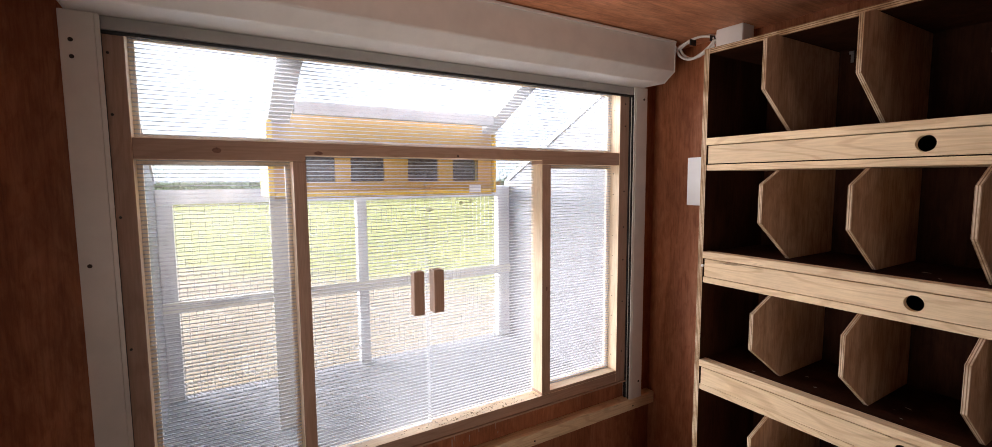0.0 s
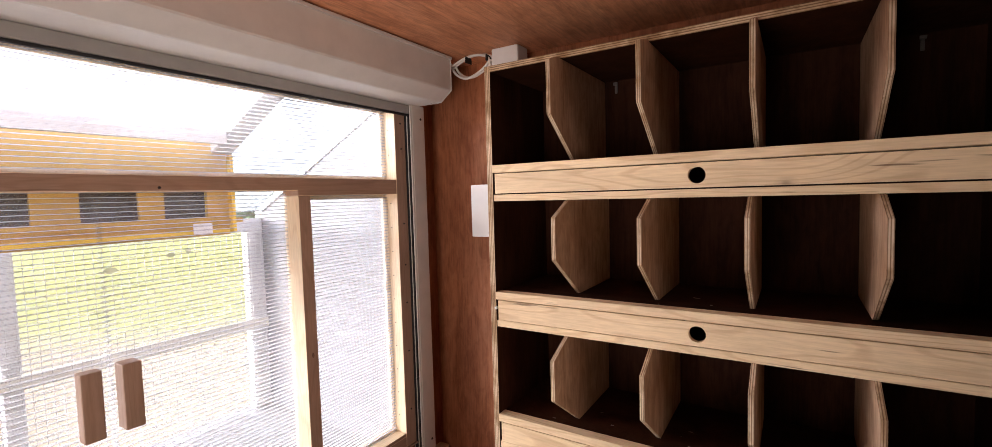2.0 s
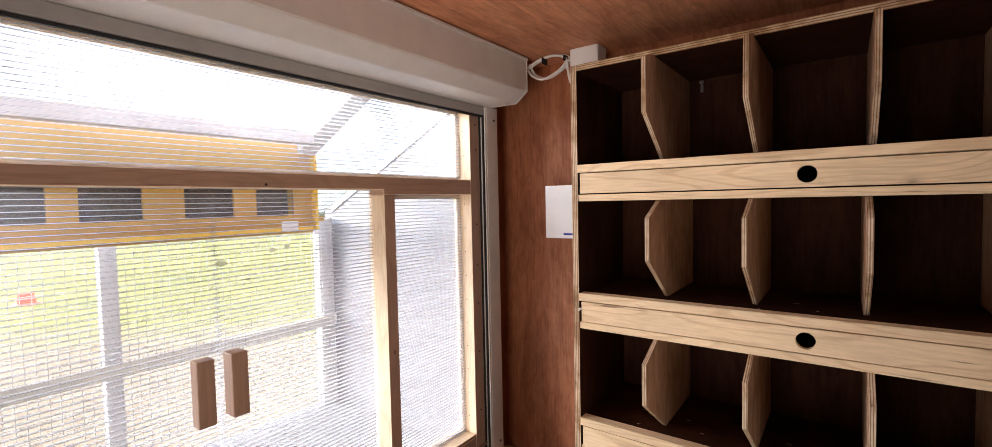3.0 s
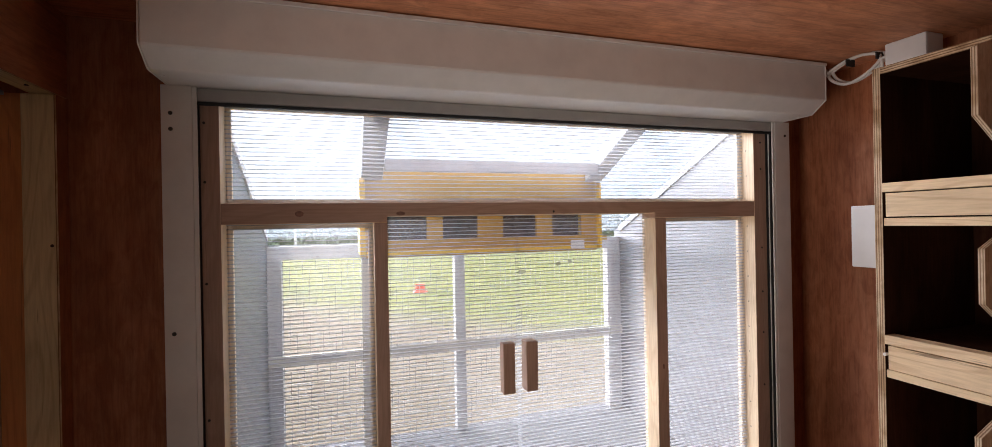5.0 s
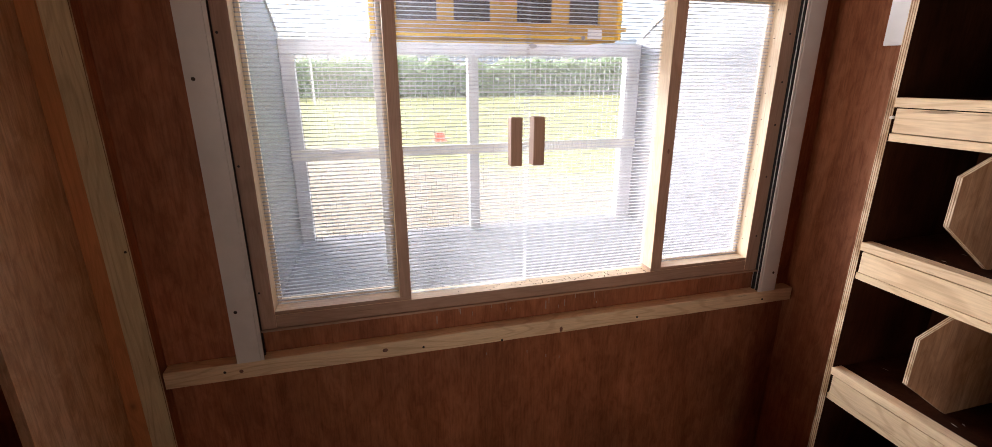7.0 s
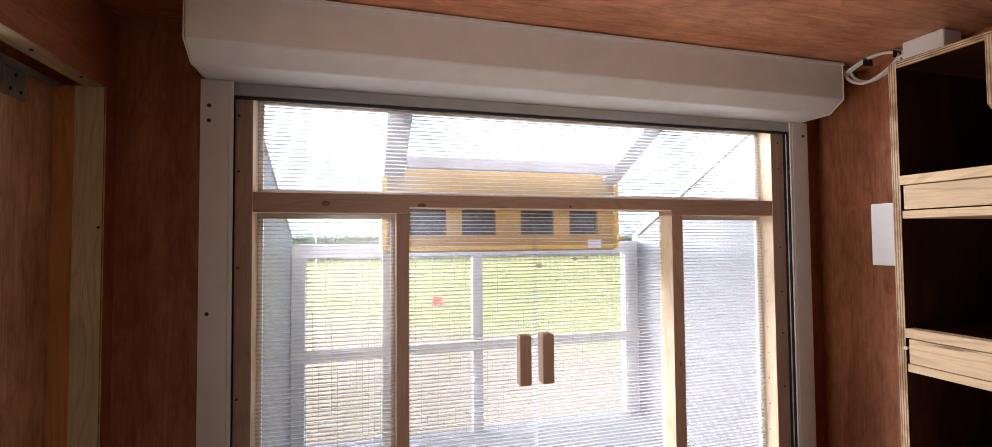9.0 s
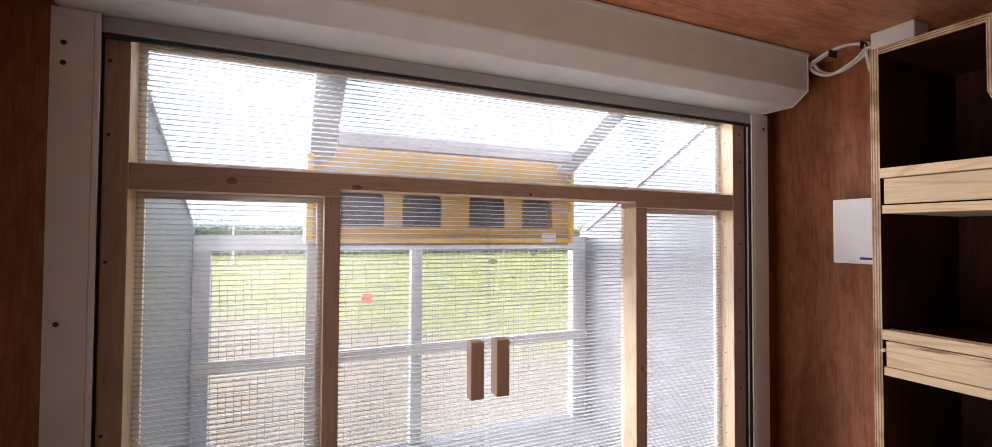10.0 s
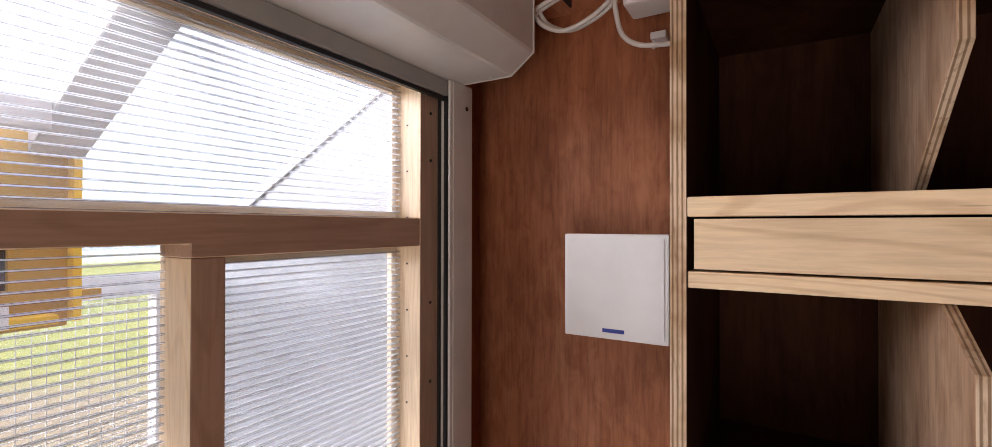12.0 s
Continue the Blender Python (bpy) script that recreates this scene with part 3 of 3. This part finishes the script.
for z in [0.74 + 0.087 * k for k in range(13)]:
    part("staple", box(1.4728, 1.4737, 1.448, 1.4515, z, z + 0.003, bevel=0), M_SCREW, window)

# ---- the roller shutter ----
shutter = thing("roller_shutter", (0.68, 1.3, 1.88), "white roller shutter box with guide rails, slats rolled up", "roller shutter")
part("box", slab([(1.232, ZC - 0.004), (1.232, 1.913), (1.279, 1.877), (1.434, 1.877), (1.434, ZC - 0.004)], "x", -0.236, 1.568, 0.003), M_PVC, shutter)
for x0, x1 in ((-0.2375, -0.2345), (1.5665, 1.5695)):
    part("end_cap", slab([(1.230, ZC - 0.004), (1.230, 1.912), (1.278, 1.8755), (1.4345, 1.8755), (1.4345, ZC - 0.004)], "x", x0, x1, 0.0006), M_PVC, shutter, "white plastic end cap")
part("top_lip", box(-0.236, 1.568, 1.2255, 1.2315, ZC - 0.013, ZC - 0.004, bevel=0.001), M_PVC, shutter, "white folded lip")
for x in (-0.222, 1.554):
    part("screw", disc(x, 1.315, 1.8763, "z", 0.005, 0.002), M_VENT, shutter)
for x0, x1, inner in ((-0.249, -0.187, 1), (1.532, 1.597, -1)):
    rail = part("guide_rail", box(x0, x1, 1.385, YN - 0.001, 0.546, 1.8765, bevel=0.002), M_PVC, shutter, "white guide rail")
    e = x1 if inner > 0 else x0
    # black strips stand in for the shaded open gaps of the rail channel
    part("brush", box(*(sorted((e + inner * 0.0005, e + inner * 0.007))), 1.397, 1.403, 0.547, 1.8755, bevel=0), M_RUBBER, rail, "black strip filling the dark rail gap")
    part("brush", box(*(sorted((e + inner * 0.0005, e + inner * 0.007))), 1.414, 1.4235, 0.547, 1.8755, bevel=0), M_RUBBER, rail, "black strip filling the dark rail gap")
    part("channel", box(*(sorted((e + inner * 0.0005, e + inner * 0.009))), 1.386, 1.391, 0.547, 1.8755, bevel=0.0005), M_PVC, rail)
    cx = (x0 + x1) / 2
    for z in ((1.813, 1.777, 1.314, 0.705) if inner > 0 else (1.83, 0.62)):
        part("screw", disc(cx - inner * 0.012, 1.3845, z, "y", 0.005, 0.002), M_SCREW, rail)
part("end_slat", box(-0.186, 1.531, 1.395, 1.412, 1.846, 1.8765, bevel=0.003), M_ALU, shutter, "grey aluminium bottom slat")
part("seal", box(-0.186, 1.531, 1.399, 1.408, 1.838, 1.8455, bevel=0.001), M_RUBBER, shutter, "black rubber seal")
batten = thing("batten", (0.6, 1.41, 0.5), "pale pine batten screwed to the wall under the window", "batten")
part("board", box(-0.436, 1.686, 1.390, YN - 0.0005, 0.494, 0.545, bevel=0.0025), M_PINE["x"], batten)
for x, z in ((-0.285, 0.522), (0.273, 0.513), (0.527, 0.498), (1.02, 0.512), (1.551, 0.512)):
    part("screw", disc(x, 1.3895, z, "y", 0.0042, 0.002), M_SCREW, batten)
for x, z, a, b in ((-0.243, 0.519, 0.006, 0.006), (0.157, 0.521, 0.009, 0.007), (0.734, 0.506, 0.006, 0.011)):
    part("knot", knot(x, 1.3898, z, a, b), M_KNOT, batten, "dark brown knot")

# ---- the nest box cabinet ----
CX, CB, CY0, CY1 = 1.353, 1.69, -0.153, 0.953
PLYT = 0.018
cabinet = thing("nest_box_cabinet", (1.52, 0.4, 0), "plywood pigeon nest box cabinet with pine shelf fronts", "cabinet")
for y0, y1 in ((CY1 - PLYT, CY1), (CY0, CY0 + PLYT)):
    part("side_panel", faces_by(box(CX, CB, y0, y1, -0.27, 1.902, bevel=0.0008), "x", -1), (M_PLY_SHADE, M_EDGE_Y), cabinet)
part("top_panel", faces_by(box(CX, CB, CY0 + PLYT, CY1 - PLYT, 1.885, 1.902, bevel=0.0008), "x", -1), (M_PLY_SHADE, M_EDGE_Z), cabinet)
part("back_panel", box(CB - 0.006, CB, CY0 + PLYT, CY1 - PLYT, -0.27, 1.885, bevel=0), M_PLY_SHADE, cabinet)
TOPS = (1.628, 1.270, 0.914, 0.547, 0.19)
YI0, YI1 = CY0 + PLYT, CY1 - PLYT


def front_with_hole(y0, y1, z0, z1, x0, x1, hy, r):
    """A board with a round finger hole through it."""
    bm = bmesh.new()
    zc, half, n = (z0 + z1) / 2, (z1 - z0) / 2, 32
    ring = []
    for xx in (x0, x1):
        circle = [bm.verts.new((xx, hy + r * math.cos(2 * math.pi * k / n), zc + r * math.sin(2 * math.pi * k / n))) for k in range(n)]
        outer = []
        for k in range(n):
            c, s = math.cos(2 * math.pi * k / n), math.sin(2 * math.pi * k / n)
            f = half / max(abs(c), abs(s))
            outer.append(bm.verts.new((xx, hy + f * c, zc + f * s)))
        ring.append((circle, outer))
        for k in range(n):
            bm.faces.new((circle[k], circle[(k + 1) % n], outer[(k + 1) % n], outer[k]))
    (c0, o0), (c1, o1) = ring
    for k in range(n):
        bm.faces.new((c0[k], c1[k], c1[(k + 1) % n], c0[(k + 1) % n]))
    bmesh.ops.recalc_face_normals(bm, faces=bm.faces)
    block(bm, x0, x1, y0, hy - half, z0, z1)
    block(bm, x0, x1, hy + half, y1, z0, z1)
    return bm


for k, z in enumerate(TOPS):
    shelf = part("shelf", box(CX + 0.012, CB - 0.007, YI0 + 0.0005, YI1 - 0.0005, z - 0.016, z - 0.003, bevel=0.001), M_PLY_SHADE, cabinet, "brown plywood nest floor")
    part("lip", box(CX - 0.004, CX + 0.03, YI0 + 0.001, YI1 - 0.001, z - 0.022, z, bevel=0.002), M_PINE["y"], shelf, "pale pine lip")
    part("under_shelf", box(CX + 0.002, CB - 0.007, YI0 + 0.0005, YI1 - 0.0005, z - 0.101, z - 0.0825, bevel=0.0015), M_PINE["y"], cabinet, "pine board under the tray")
    tray = part("tray_front", front_with_hole(YI0 + 0.005, YI1 - 0.008, z - 0.0795, z - 0.0245, CX - 0.002, CX + 0.014, 0.40, 0.0185), M_PINE["y"], cabinet, "pine tray front with a round finger hole")
    part("tray_bottom", box(CX + 0.015, CB - 0.03, YI0 + 0.012, YI1 - 0.012, z - 0.079, z - 0.073, bevel=0), M_PLY_SHADE, tray)
    if k == 1:
        part("peg", disc(CX - 0.004, YI1 - 0.004, z - 0.045, "x", 0.004, 0.01), M_CABLE, cabinet, "white plastic peg")
# upright dividers with cut corners
rows = [(1.628, 1.885)] + [(b, a - 0.101) for a, b in zip(TOPS, TOPS[1:])]
for r, (z0, z1) in enumerate(rows):
    for c in range(1, 5):
        y = YI1 - 0.2145 * c + 0.004 * math.sin(3.1 * r + 1.7 * c)
        front = 1.279 + 0.005 * math.sin(2.3 * c + r)
        low, high = (0.11, 0.027 if r == 0 else 0.042)
        pts = [(1.36 if r == 0 else 1.365, z1 - 0.001), (front, z1 - (0.016 if r == 0 else high)), (front, z0 + low), (1.432, z0), (CB - 0.008, z0), (CB - 0.008, z1 - 0.001)]
        if r == 0:
            pts[0] = (1.325, z1 - 0.001)
        bm = slab(pts, "y", y - 0.0055, y + 0.0055, 0.0006)
        bm.normal_update()
        for f in bm.faces:
            f.material_index = 0 if abs(f.normal.y) > 0.6 else 1
        part("divider", bm, (M_DIV, M_EDGE_D), cabinet, "pale plywood divider with cut corners")

# ---- on the walls near the cabinet ----
vent = thing("wall_vent", (1.66, 1.1, 1.49), "square white plastic ventilator cover on the plywood wall", "ventilator")
part("body", box(1.61, XR - 0.0005, 1.012, 1.17, 1.412, 1.57, bevel=0.004), M_VENT, vent)
part("cover", box(1.596, 1.6095, 1.0, 1.182, 1.40, 1.582, bevel=0.003), M_VENT, vent)
part("inner_panel", box(1.5948, 1.5962, 1.0075, 1.1745, 1.4075, 1.5745, bevel=0.0006), M_VENT, vent)
part("maker_mark", box(1.5938, 1.5946, 1.073, 1.111, 1.412, 1.4185, bevel=0), M_BLUE, vent, "small dark blue maker's mark")
junction = thing("junction_box", (1.62, 1.02, 2.0), "small white junction box on the ceiling above the cabinet", "junction box")
part("body", box(1.585, 1.655, 0.974, 1.074, 1.968, ZC - 0.0005, bevel=0.006), M_VENT, junction)
cables = thing("cable_loop", (1.6, 1.15, 1.97), "coiled white cables tied with black cable ties", "cable")
LOOP = [(x, y + 0.013, z + 0.008) for x, y, z in ((1.595, 1.238, 2.005), (1.592, 1.215, 1.965), (1.592, 1.17, 1.943), (1.595, 1.12, 1.957), (1.60, 1.085, 1.985), (1.605, 1.09, 2.006), (1.602, 1.13, 2.018), (1.60, 1.18, 2.015), (1.592, 1.225, 1.995), (1.588, 1.238, 1.985))]
part("cable", tube(LOOP, 0.0045), M_CABLE, cables)
part("cable", tube([(x + 0.014, y - 0.006, z + 0.004) for x, y, z in LOOP], 0.0045), M_CABLE, cables)
part("cable", tube([(1.60, 1.09, 1.998), (1.605, 1.078, 2.0), (1.62, 1.07, 1.995)], 0.0045), M_CABLE, cables)
part("cable", tube([(1.60, 1.092, 2.0), (1.602, 1.09, 1.97), (1.60, 1.078, 1.925), (1.60, 1.05, 1.902), (1.60, 1.01, 1.895), (1.605, 0.954, 1.893)], 0.0045), M_CABLE, cables)
part("cable_tie", box(1.588, 1.625, 1.096, 1.100, 1.998, 2.018, bevel=0.001), M_RUBBER, cables)
part("cable_tie", box(1.585, 1.62, 1.178, 1.182, 2.003, 2.024, bevel=0.001), M_RUBBER, cables)
clip = thing("wall_clip", (1.665, 1.03, 1.935), "small clear plastic cable clip", "clip")
part("body", box(1.66, XR - 0.001, 1.018, 1.045, 1.93, 1.943, bevel=0.002), M_VENT, clip)
part("stem", disc(1.665, 1.04, 1.922, "z", 0.003, 0.014), M_VENT, clip)
for y, z in ((0.683, 1.868), (-0.028, 1.868)):
    hook = thing("nest_clip", (1.68, y, z), "small translucent plastic clip on the nest box back", "clip", "clips in the nest boxes")
    part("plate", box(1.677, 1.6815, y - 0.004, y + 0.004, z - 0.022, z + 0.012, bevel=0.001), M_CLIP, hook)
    part("tab", box(1.668, 1.6765, y - 0.006, y + 0.006, z + 0.002, z + 0.010, bevel=0.001), M_CLIP, hook)

# ---- the outdoor flight in front of the window ----
AX0, AX1, AY0, AY1, AZ = -0.168, 1.49, 1.491, 2.28, 0.60


def roof_z(y):
    return 1.908 - 0.49 * (y - 1.5)


flight = thing("flight_cage", (0.65, 1.9, AZ), "white sided pigeon flight cage with sloping roof and mesh front", "cage")
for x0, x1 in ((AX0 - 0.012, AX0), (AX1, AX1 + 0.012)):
    part("side_panel", slab([(AY0, AZ), (AY1 + 0.05, AZ), (AY1 + 0.05, roof_z(AY1 + 0.05)), (AY0, roof_z(AY0))], "x", x0, x1), M_WHITE, flight, "white side panel, darkened in colour against the sun")
for x0, x1 in ((AX0 + 0.0005, AX0 + 0.007), (AX1 - 0.007, AX1 - 0.0005)):
    part("edge_trim", slab([(AY0, roof_z(AY0) - 0.03), (AY1, roof_z(AY1) - 0.03), (AY1, roof_z(AY1) - 0.002), (AY0, roof_z(AY0) - 0.002)], "x", x0, x1), M_TRIM, flight, "white sloping trim")
for x0, x1 in ((0.195, 0.266), (1.037, 1.105)):
    part("roof_beam", slab([(AY0, roof_z(AY0) - 0.057), (AY1 - 0.42, roof_z(AY1 - 0.42) - 0.057), (AY1 - 0.42, roof_z(AY1 - 0.42) - 0.001), (AY0, roof_z(AY0) - 0.001)], "x", x0, x1, 0.002), M_GREYWOOD, flight, "grey roof beam")
bm = bmesh.new()
for dz in (0.002, 0.010):
    v = [bm.verts.new(p) for p in ((AX0, AY0, roof_z(AY0) + dz), (AX1, AY0, roof_z(AY0) + dz), (AX1, AY1 + 0.06, roof_z(AY1 + 0.06) + dz), (AX0, AY1 + 0.06, roof_z(AY1 + 0.06) + dz))]
    bm.faces.new(v)
roof = part("roof_sheet", bm, M_ROOF, flight, "milky twin-wall plastic roof")
part("floor", box(AX0, AX1, AY0, AY1 + 0.06, AZ - 0.02, AZ, bevel=0), M_GRITFLOOR, flight, "pale floor strewn with grit")
part("post", box(AX0 + 0.001, AX0 + 0.056, AY1, AY1 + 0.045, AZ + 0.0005, 1.412, bevel=0.002), M_GREYWOOD, flight)
part("post", box(0.618, 0.666, AY1, AY1 + 0.045, AZ + 0.0005, 1.412, bevel=0.002), M_GREYWOOD, flight)
part("post", box(AX1 - 0.075, AX1 - 0.001, AY1, AY1 + 0.045, AZ + 0.0005, 1.412, bevel=0.002), M_GREYWOOD, flight)
part("post", box(0.192, 0.25, 1.815, 1.84, AZ + 0.0005, 1.455, bevel=0.002), M_BEIGE, flight, "cream timber post")
part("top_rail", box(AX0 + 0.001, AX1 - 0.001, AY1 + 0.0005, AY1 + 0.045, 1.4125, 1.47, bevel=0.002), M_GREYWOOD, flight)
part("middle_rail", box(AX0 + 0.001, AX1 - 0.001, AY1 - 0.012, AY1 - 0.0005, 0.972, 1.018, bevel=0.002), M_BEIGE, flight, "cream middle rail")
wire = bmesh.new()
W = 0.0009
for k in range(int((AX1 - AX0) / 0.0254)):
    x = AX0 + 0.012 + k * 0.0254
    block(wire, x - W, x + W, AY1 - 0.015, AY1 - 0.0132, AZ + 0.001, 1.42)
for k in range(int((1.42 - AZ) / 0.0254)):
    z = AZ + 0.02 + k * 0.0254
    block(wire, AX0 + 0.001, AX1 - 0.001, AY1 - 0.0131, AY1 - 0.0113 , z - W, z + W)
part("wire_mesh", wire, M_WIRE, flight, "galvanised square wire mesh")
# the yellow trap box under the roof
trap = thing("trap_box", (0.65, 1.9, 1.45), "yellow pigeon trap box with four rounded openings", "trap box")
TX0, TX1, TY = 0.188, 1.095, 1.80
cells = ((0.279, 0.414), (0.471, 0.600), (0.696, 0.829), (0.894, 1.017))


def trap_front():
    """The board with four round-cornered openings."""
    bm = bmesh.new()
    z0, z1, hz0, hz1 = 1.440, 1.752, 1.500, 1.612
    block(bm, TX0 + 0.02, TX1 - 0.012, TY, TY + 0.012, z0, hz0)
    block(bm, TX0 + 0.02, TX1 - 0.012, TY, TY + 0.012, hz1, z1)
    edges = [TX0 + 0.02] + [v for c in cells for v in c] + [TX1 - 0.012]
    for a, b in zip(edges[::2], edges[1::2]):
        block(bm, a, b, TY, TY + 0.012, hz0, hz1)
    r = 0.03
    for a, b in cells:
        for x, s in ((a, 1), (b, -1)):
            for zc, up in ((hz1, -1), ):
                arc = [(x + s * r - s * r * math.cos(t * math.pi / 12), zc + up * r - up * r * math.sin(t * math.pi / 12)) for t in range(7)]
                lo = [bm.verts.new((p[0], TY, p[1])) for p in [(x, zc)] + arc]
                hi = [bm.verts.new((p[0], TY + 0.012, p[1])) for p in [(x, zc)] + arc]
                bm.faces.new(lo)
                bm.faces.new(hi[::-1])
                for q in range(1, len(lo) - 1):
                    bm.faces.new((lo[q], lo[q + 1], hi[q + 1], hi[q]))
    bmesh.ops.recalc_face_normals(bm, faces=bm.faces)
    return bm


part("front_board", trap_front(), M_YELLOW_SHADE, trap, "yellow front board with four openings, shade put into its colour")
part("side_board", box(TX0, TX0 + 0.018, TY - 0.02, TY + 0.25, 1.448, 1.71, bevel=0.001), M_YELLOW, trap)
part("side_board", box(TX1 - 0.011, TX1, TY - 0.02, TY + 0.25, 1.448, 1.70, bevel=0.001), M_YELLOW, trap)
# board added behind the openings, its dark colour standing in for inner shade
part("back_board", box(TX0 + 0.02, TX1 - 0.012, TY + 0.15, TY + 0.16, 1.45, 1.645, bevel=0.001), M_DARK, trap, "added back board, the inner shade put into its dark colour")
part("bottom_board", box(TX0 + 0.02, TX1 - 0.012, TY + 0.0125, TY + 0.25, 1.448, 1.458, bevel=0.001), M_YELLOW, trap)
part("inner_roof", slab([(TY + 0.0125, 1.728), (TY + 0.155, 1.655), (TY + 0.155, 1.665), (TY + 0.0125, 1.74)], "x", TX0 + 0.02, TX1 - 0.012), M_YELLOW, trap)
part("ledge", box(TX0 + 0.02, TX1 - 0.03, TY - 0.03, TY - 0.0005, 1.448, 1.462, bevel=0.002), M_YELLOW, trap, "yellow landing ledge")
part("ledge_trim", box(TX0 + 0.02, TX1 + 0.03, TY - 0.006, TY - 0.0005, 1.478, 1.494, bevel=0.001), M_YELLOW_SHADE, trap)
part("card", box(0.955, 1.01, TY - 0.034, TY - 0.031, 1.45, 1.482, bevel=0), M_VENT, trap, "small white card")
part("cross_beam", box(0.267, 1.036, 1.70, 1.735, 1.726, 1.766, bevel=0.002), M_GREYWOOD, trap, "grey cross beam")

# ---- outdoors ----
bm = bmesh.new()
bmesh.ops.create_grid(bm, x_segments=2, y_segments=2, size=600.0, matrix=Matrix.Translation((0, 0, -0.75)))
single("ground", bm, M_GROUND, "green lawn with a worn sandy yard", "ground", kind="structure")
bm = bmesh.new()
rnd = random.Random(4)
for k in range(30000):
    x = rnd.uniform(-40, 70)
    h = 4.2 + 1.1 * noise.noise((x * 0.11, 3.0, 0.0)) + 0.9 * noise.noise((x * 0.5, 1.0, 2.0))
    z = -0.8 + h * rnd.random() ** 0.8
    c = Vector((x, 58 + rnd.uniform(-1.6, 1.6), z))
    s = rnd.uniform(0.14, 0.42)
    a, b = Vector((rnd.gauss(0, 1), rnd.gauss(0, 0.6), rnd.gauss(0, 1))).normalized() * s, Vector((rnd.gauss(0, 1), rnd.gauss(0, 0.6), rnd.gauss(0, 1))).normalized() * s
    bm.faces.new([bm.verts.new(c + p) for p in (a, b, -a, -b * 0.8)])
block(bm, -75, 95, 59.8, 61.0, -0.8, 2.9)
single("hedge", bm, M_LEAF, "far green hedgerow beyond the lawn", "hedge", kind="stuff")
bucket = thing("red_feeder", (2.58, 16.45, -0.75), "small red plastic feeder standing on the lawn", "feeder")
bm = bmesh.new()
bmesh.ops.create_cone(bm, cap_ends=True, segments=20, radius1=0.2, radius2=0.15, depth=0.28, matrix=Matrix.Translation((2.58, 16.45, -0.61)))
part("body", bm, M_REDPL, bucket)
bm = bmesh.new()
bmesh.ops.create_cone(bm, cap_ends=True, segments=20, radius1=0.26, radius2=0.24, depth=0.05, matrix=Matrix.Translation((2.58, 16.45, -0.725)))
part("tray", bm, M_REDPL, bucket)

latch = thing("rail_latch", (0.05, AY1 - 0.02, 1.0), "dark metal latch on the cream middle rail", "latch")
part("plate", box(0.0, 0.115, AY1 - 0.017, AY1 - 0.0125, 0.998, 1.014, bevel=0.001), M_STEEL, latch)
part("bolt", box(0.03, 0.14, AY1 - 0.022, AY1 - 0.0175, 1.003, 1.009, bevel=0.001), M_STEEL, latch)
pole = thing("far_pole", (-3.5, 40.0, -0.75), "thin white pole standing on the lawn", "pole")
bm = bmesh.new()
bmesh.ops.create_cone(bm, cap_ends=True, segments=12, radius1=0.09, radius2=0.06, depth=5.5, matrix=Matrix.Translation((-3.5, 40.0, 2.0)))
part("shaft", bm, M_VENT, pole)
bm = bmesh.new()
bmesh.ops.create_uvsphere(bm, u_segments=12, v_segments=8, radius=0.11, matrix=Matrix.Translation((-3.5, 40.0, 4.8)))
part("cap", bm, M_VENT, pole)

# ---- small litter and marks ----
rnd = random.Random(11)
M_HUSK = plain("seed_husks", (0.3, 0.2, 0.1), 0.8, 0, 0.3, 40.0)
bm = bmesh.new()
for k in range(130):
    x = min(max(rnd.gauss(0.8, 0.17), 0.27), 1.06)
    y = rnd.uniform(1.424, 1.46)
    a, b, h = rnd.uniform(0.001, 0.0032), rnd.uniform(0.0008, 0.002), rnd.uniform(0.0008, 0.002)
    got = bmesh.ops.create_cone(bm, cap_ends=True, segments=5, radius1=1.0, radius2=0.5, depth=1.0)
    turn = Matrix.Rotation(rnd.uniform(0, 6.3), 4, "Z")
    for v in got["verts"]:
        v.co = turn @ Vector((v.co.x * a, v.co.y * b, (v.co.z + 0.5) * h)) + Vector((x, y, BZ - 0.0117))
single("seed_husk", bm, M_HUSK, "seed husks and grit on the window bottom rail", "litter", kind="stuff")
M_DRIP = plain("dried_droppings", (0.42, 0.37, 0.32), 0.8, 0, 0.2, 60.0)
bm = bmesh.new()
for k in range(26):
    y = rnd.uniform(YI0 + 0.02, YI1 - 0.02)
    z = rnd.choice(TOPS[1:4])
    x = rnd.uniform(CX + 0.035, CX + 0.16)
    a, b = rnd.uniform(0.002, 0.012), rnd.uniform(0.0006, 0.0012)
    got = bmesh.ops.create_cone(bm, cap_ends=True, segments=6, radius1=1.0, radius2=0.6, depth=1.0)
    turn = Matrix.Rotation(rnd.uniform(-0.4, 0.4) + 1.57, 4, "Z")
    for v in got["verts"]:
        v.co = turn @ Vector((v.co.x * a, v.co.y * b, (v.co.z + 0.5) * 0.0012)) + Vector((x, y, z - 0.003))
single("dropping_flecks", bm, M_DRIP, "dried pale flecks on the nest box floors", "litter", kind="stuff")
bm = bmesh.new()
for k in range(14):
    x, z = rnd.uniform(0.3, 1.0), rnd.uniform(0.555, 0.6)
    block(bm, x, x + rnd.uniform(0.0012, 0.003), YN - 0.0011, YN - 0.0002, z, z + rnd.uniform(0.006, 0.03))
for k in range(5):
    x, z = rnd.uniform(0.3, 1.0), rnd.uniform(0.36, 0.47)
    block(bm, x, x + 0.002, YN - 0.0011, YN - 0.0002, z, z + rnd.uniform(0.005, 0.015))
single("drip_marks", bm, M_DRIP, "thin pale drips dried on the plywood under the window", "stain", kind="stuff")
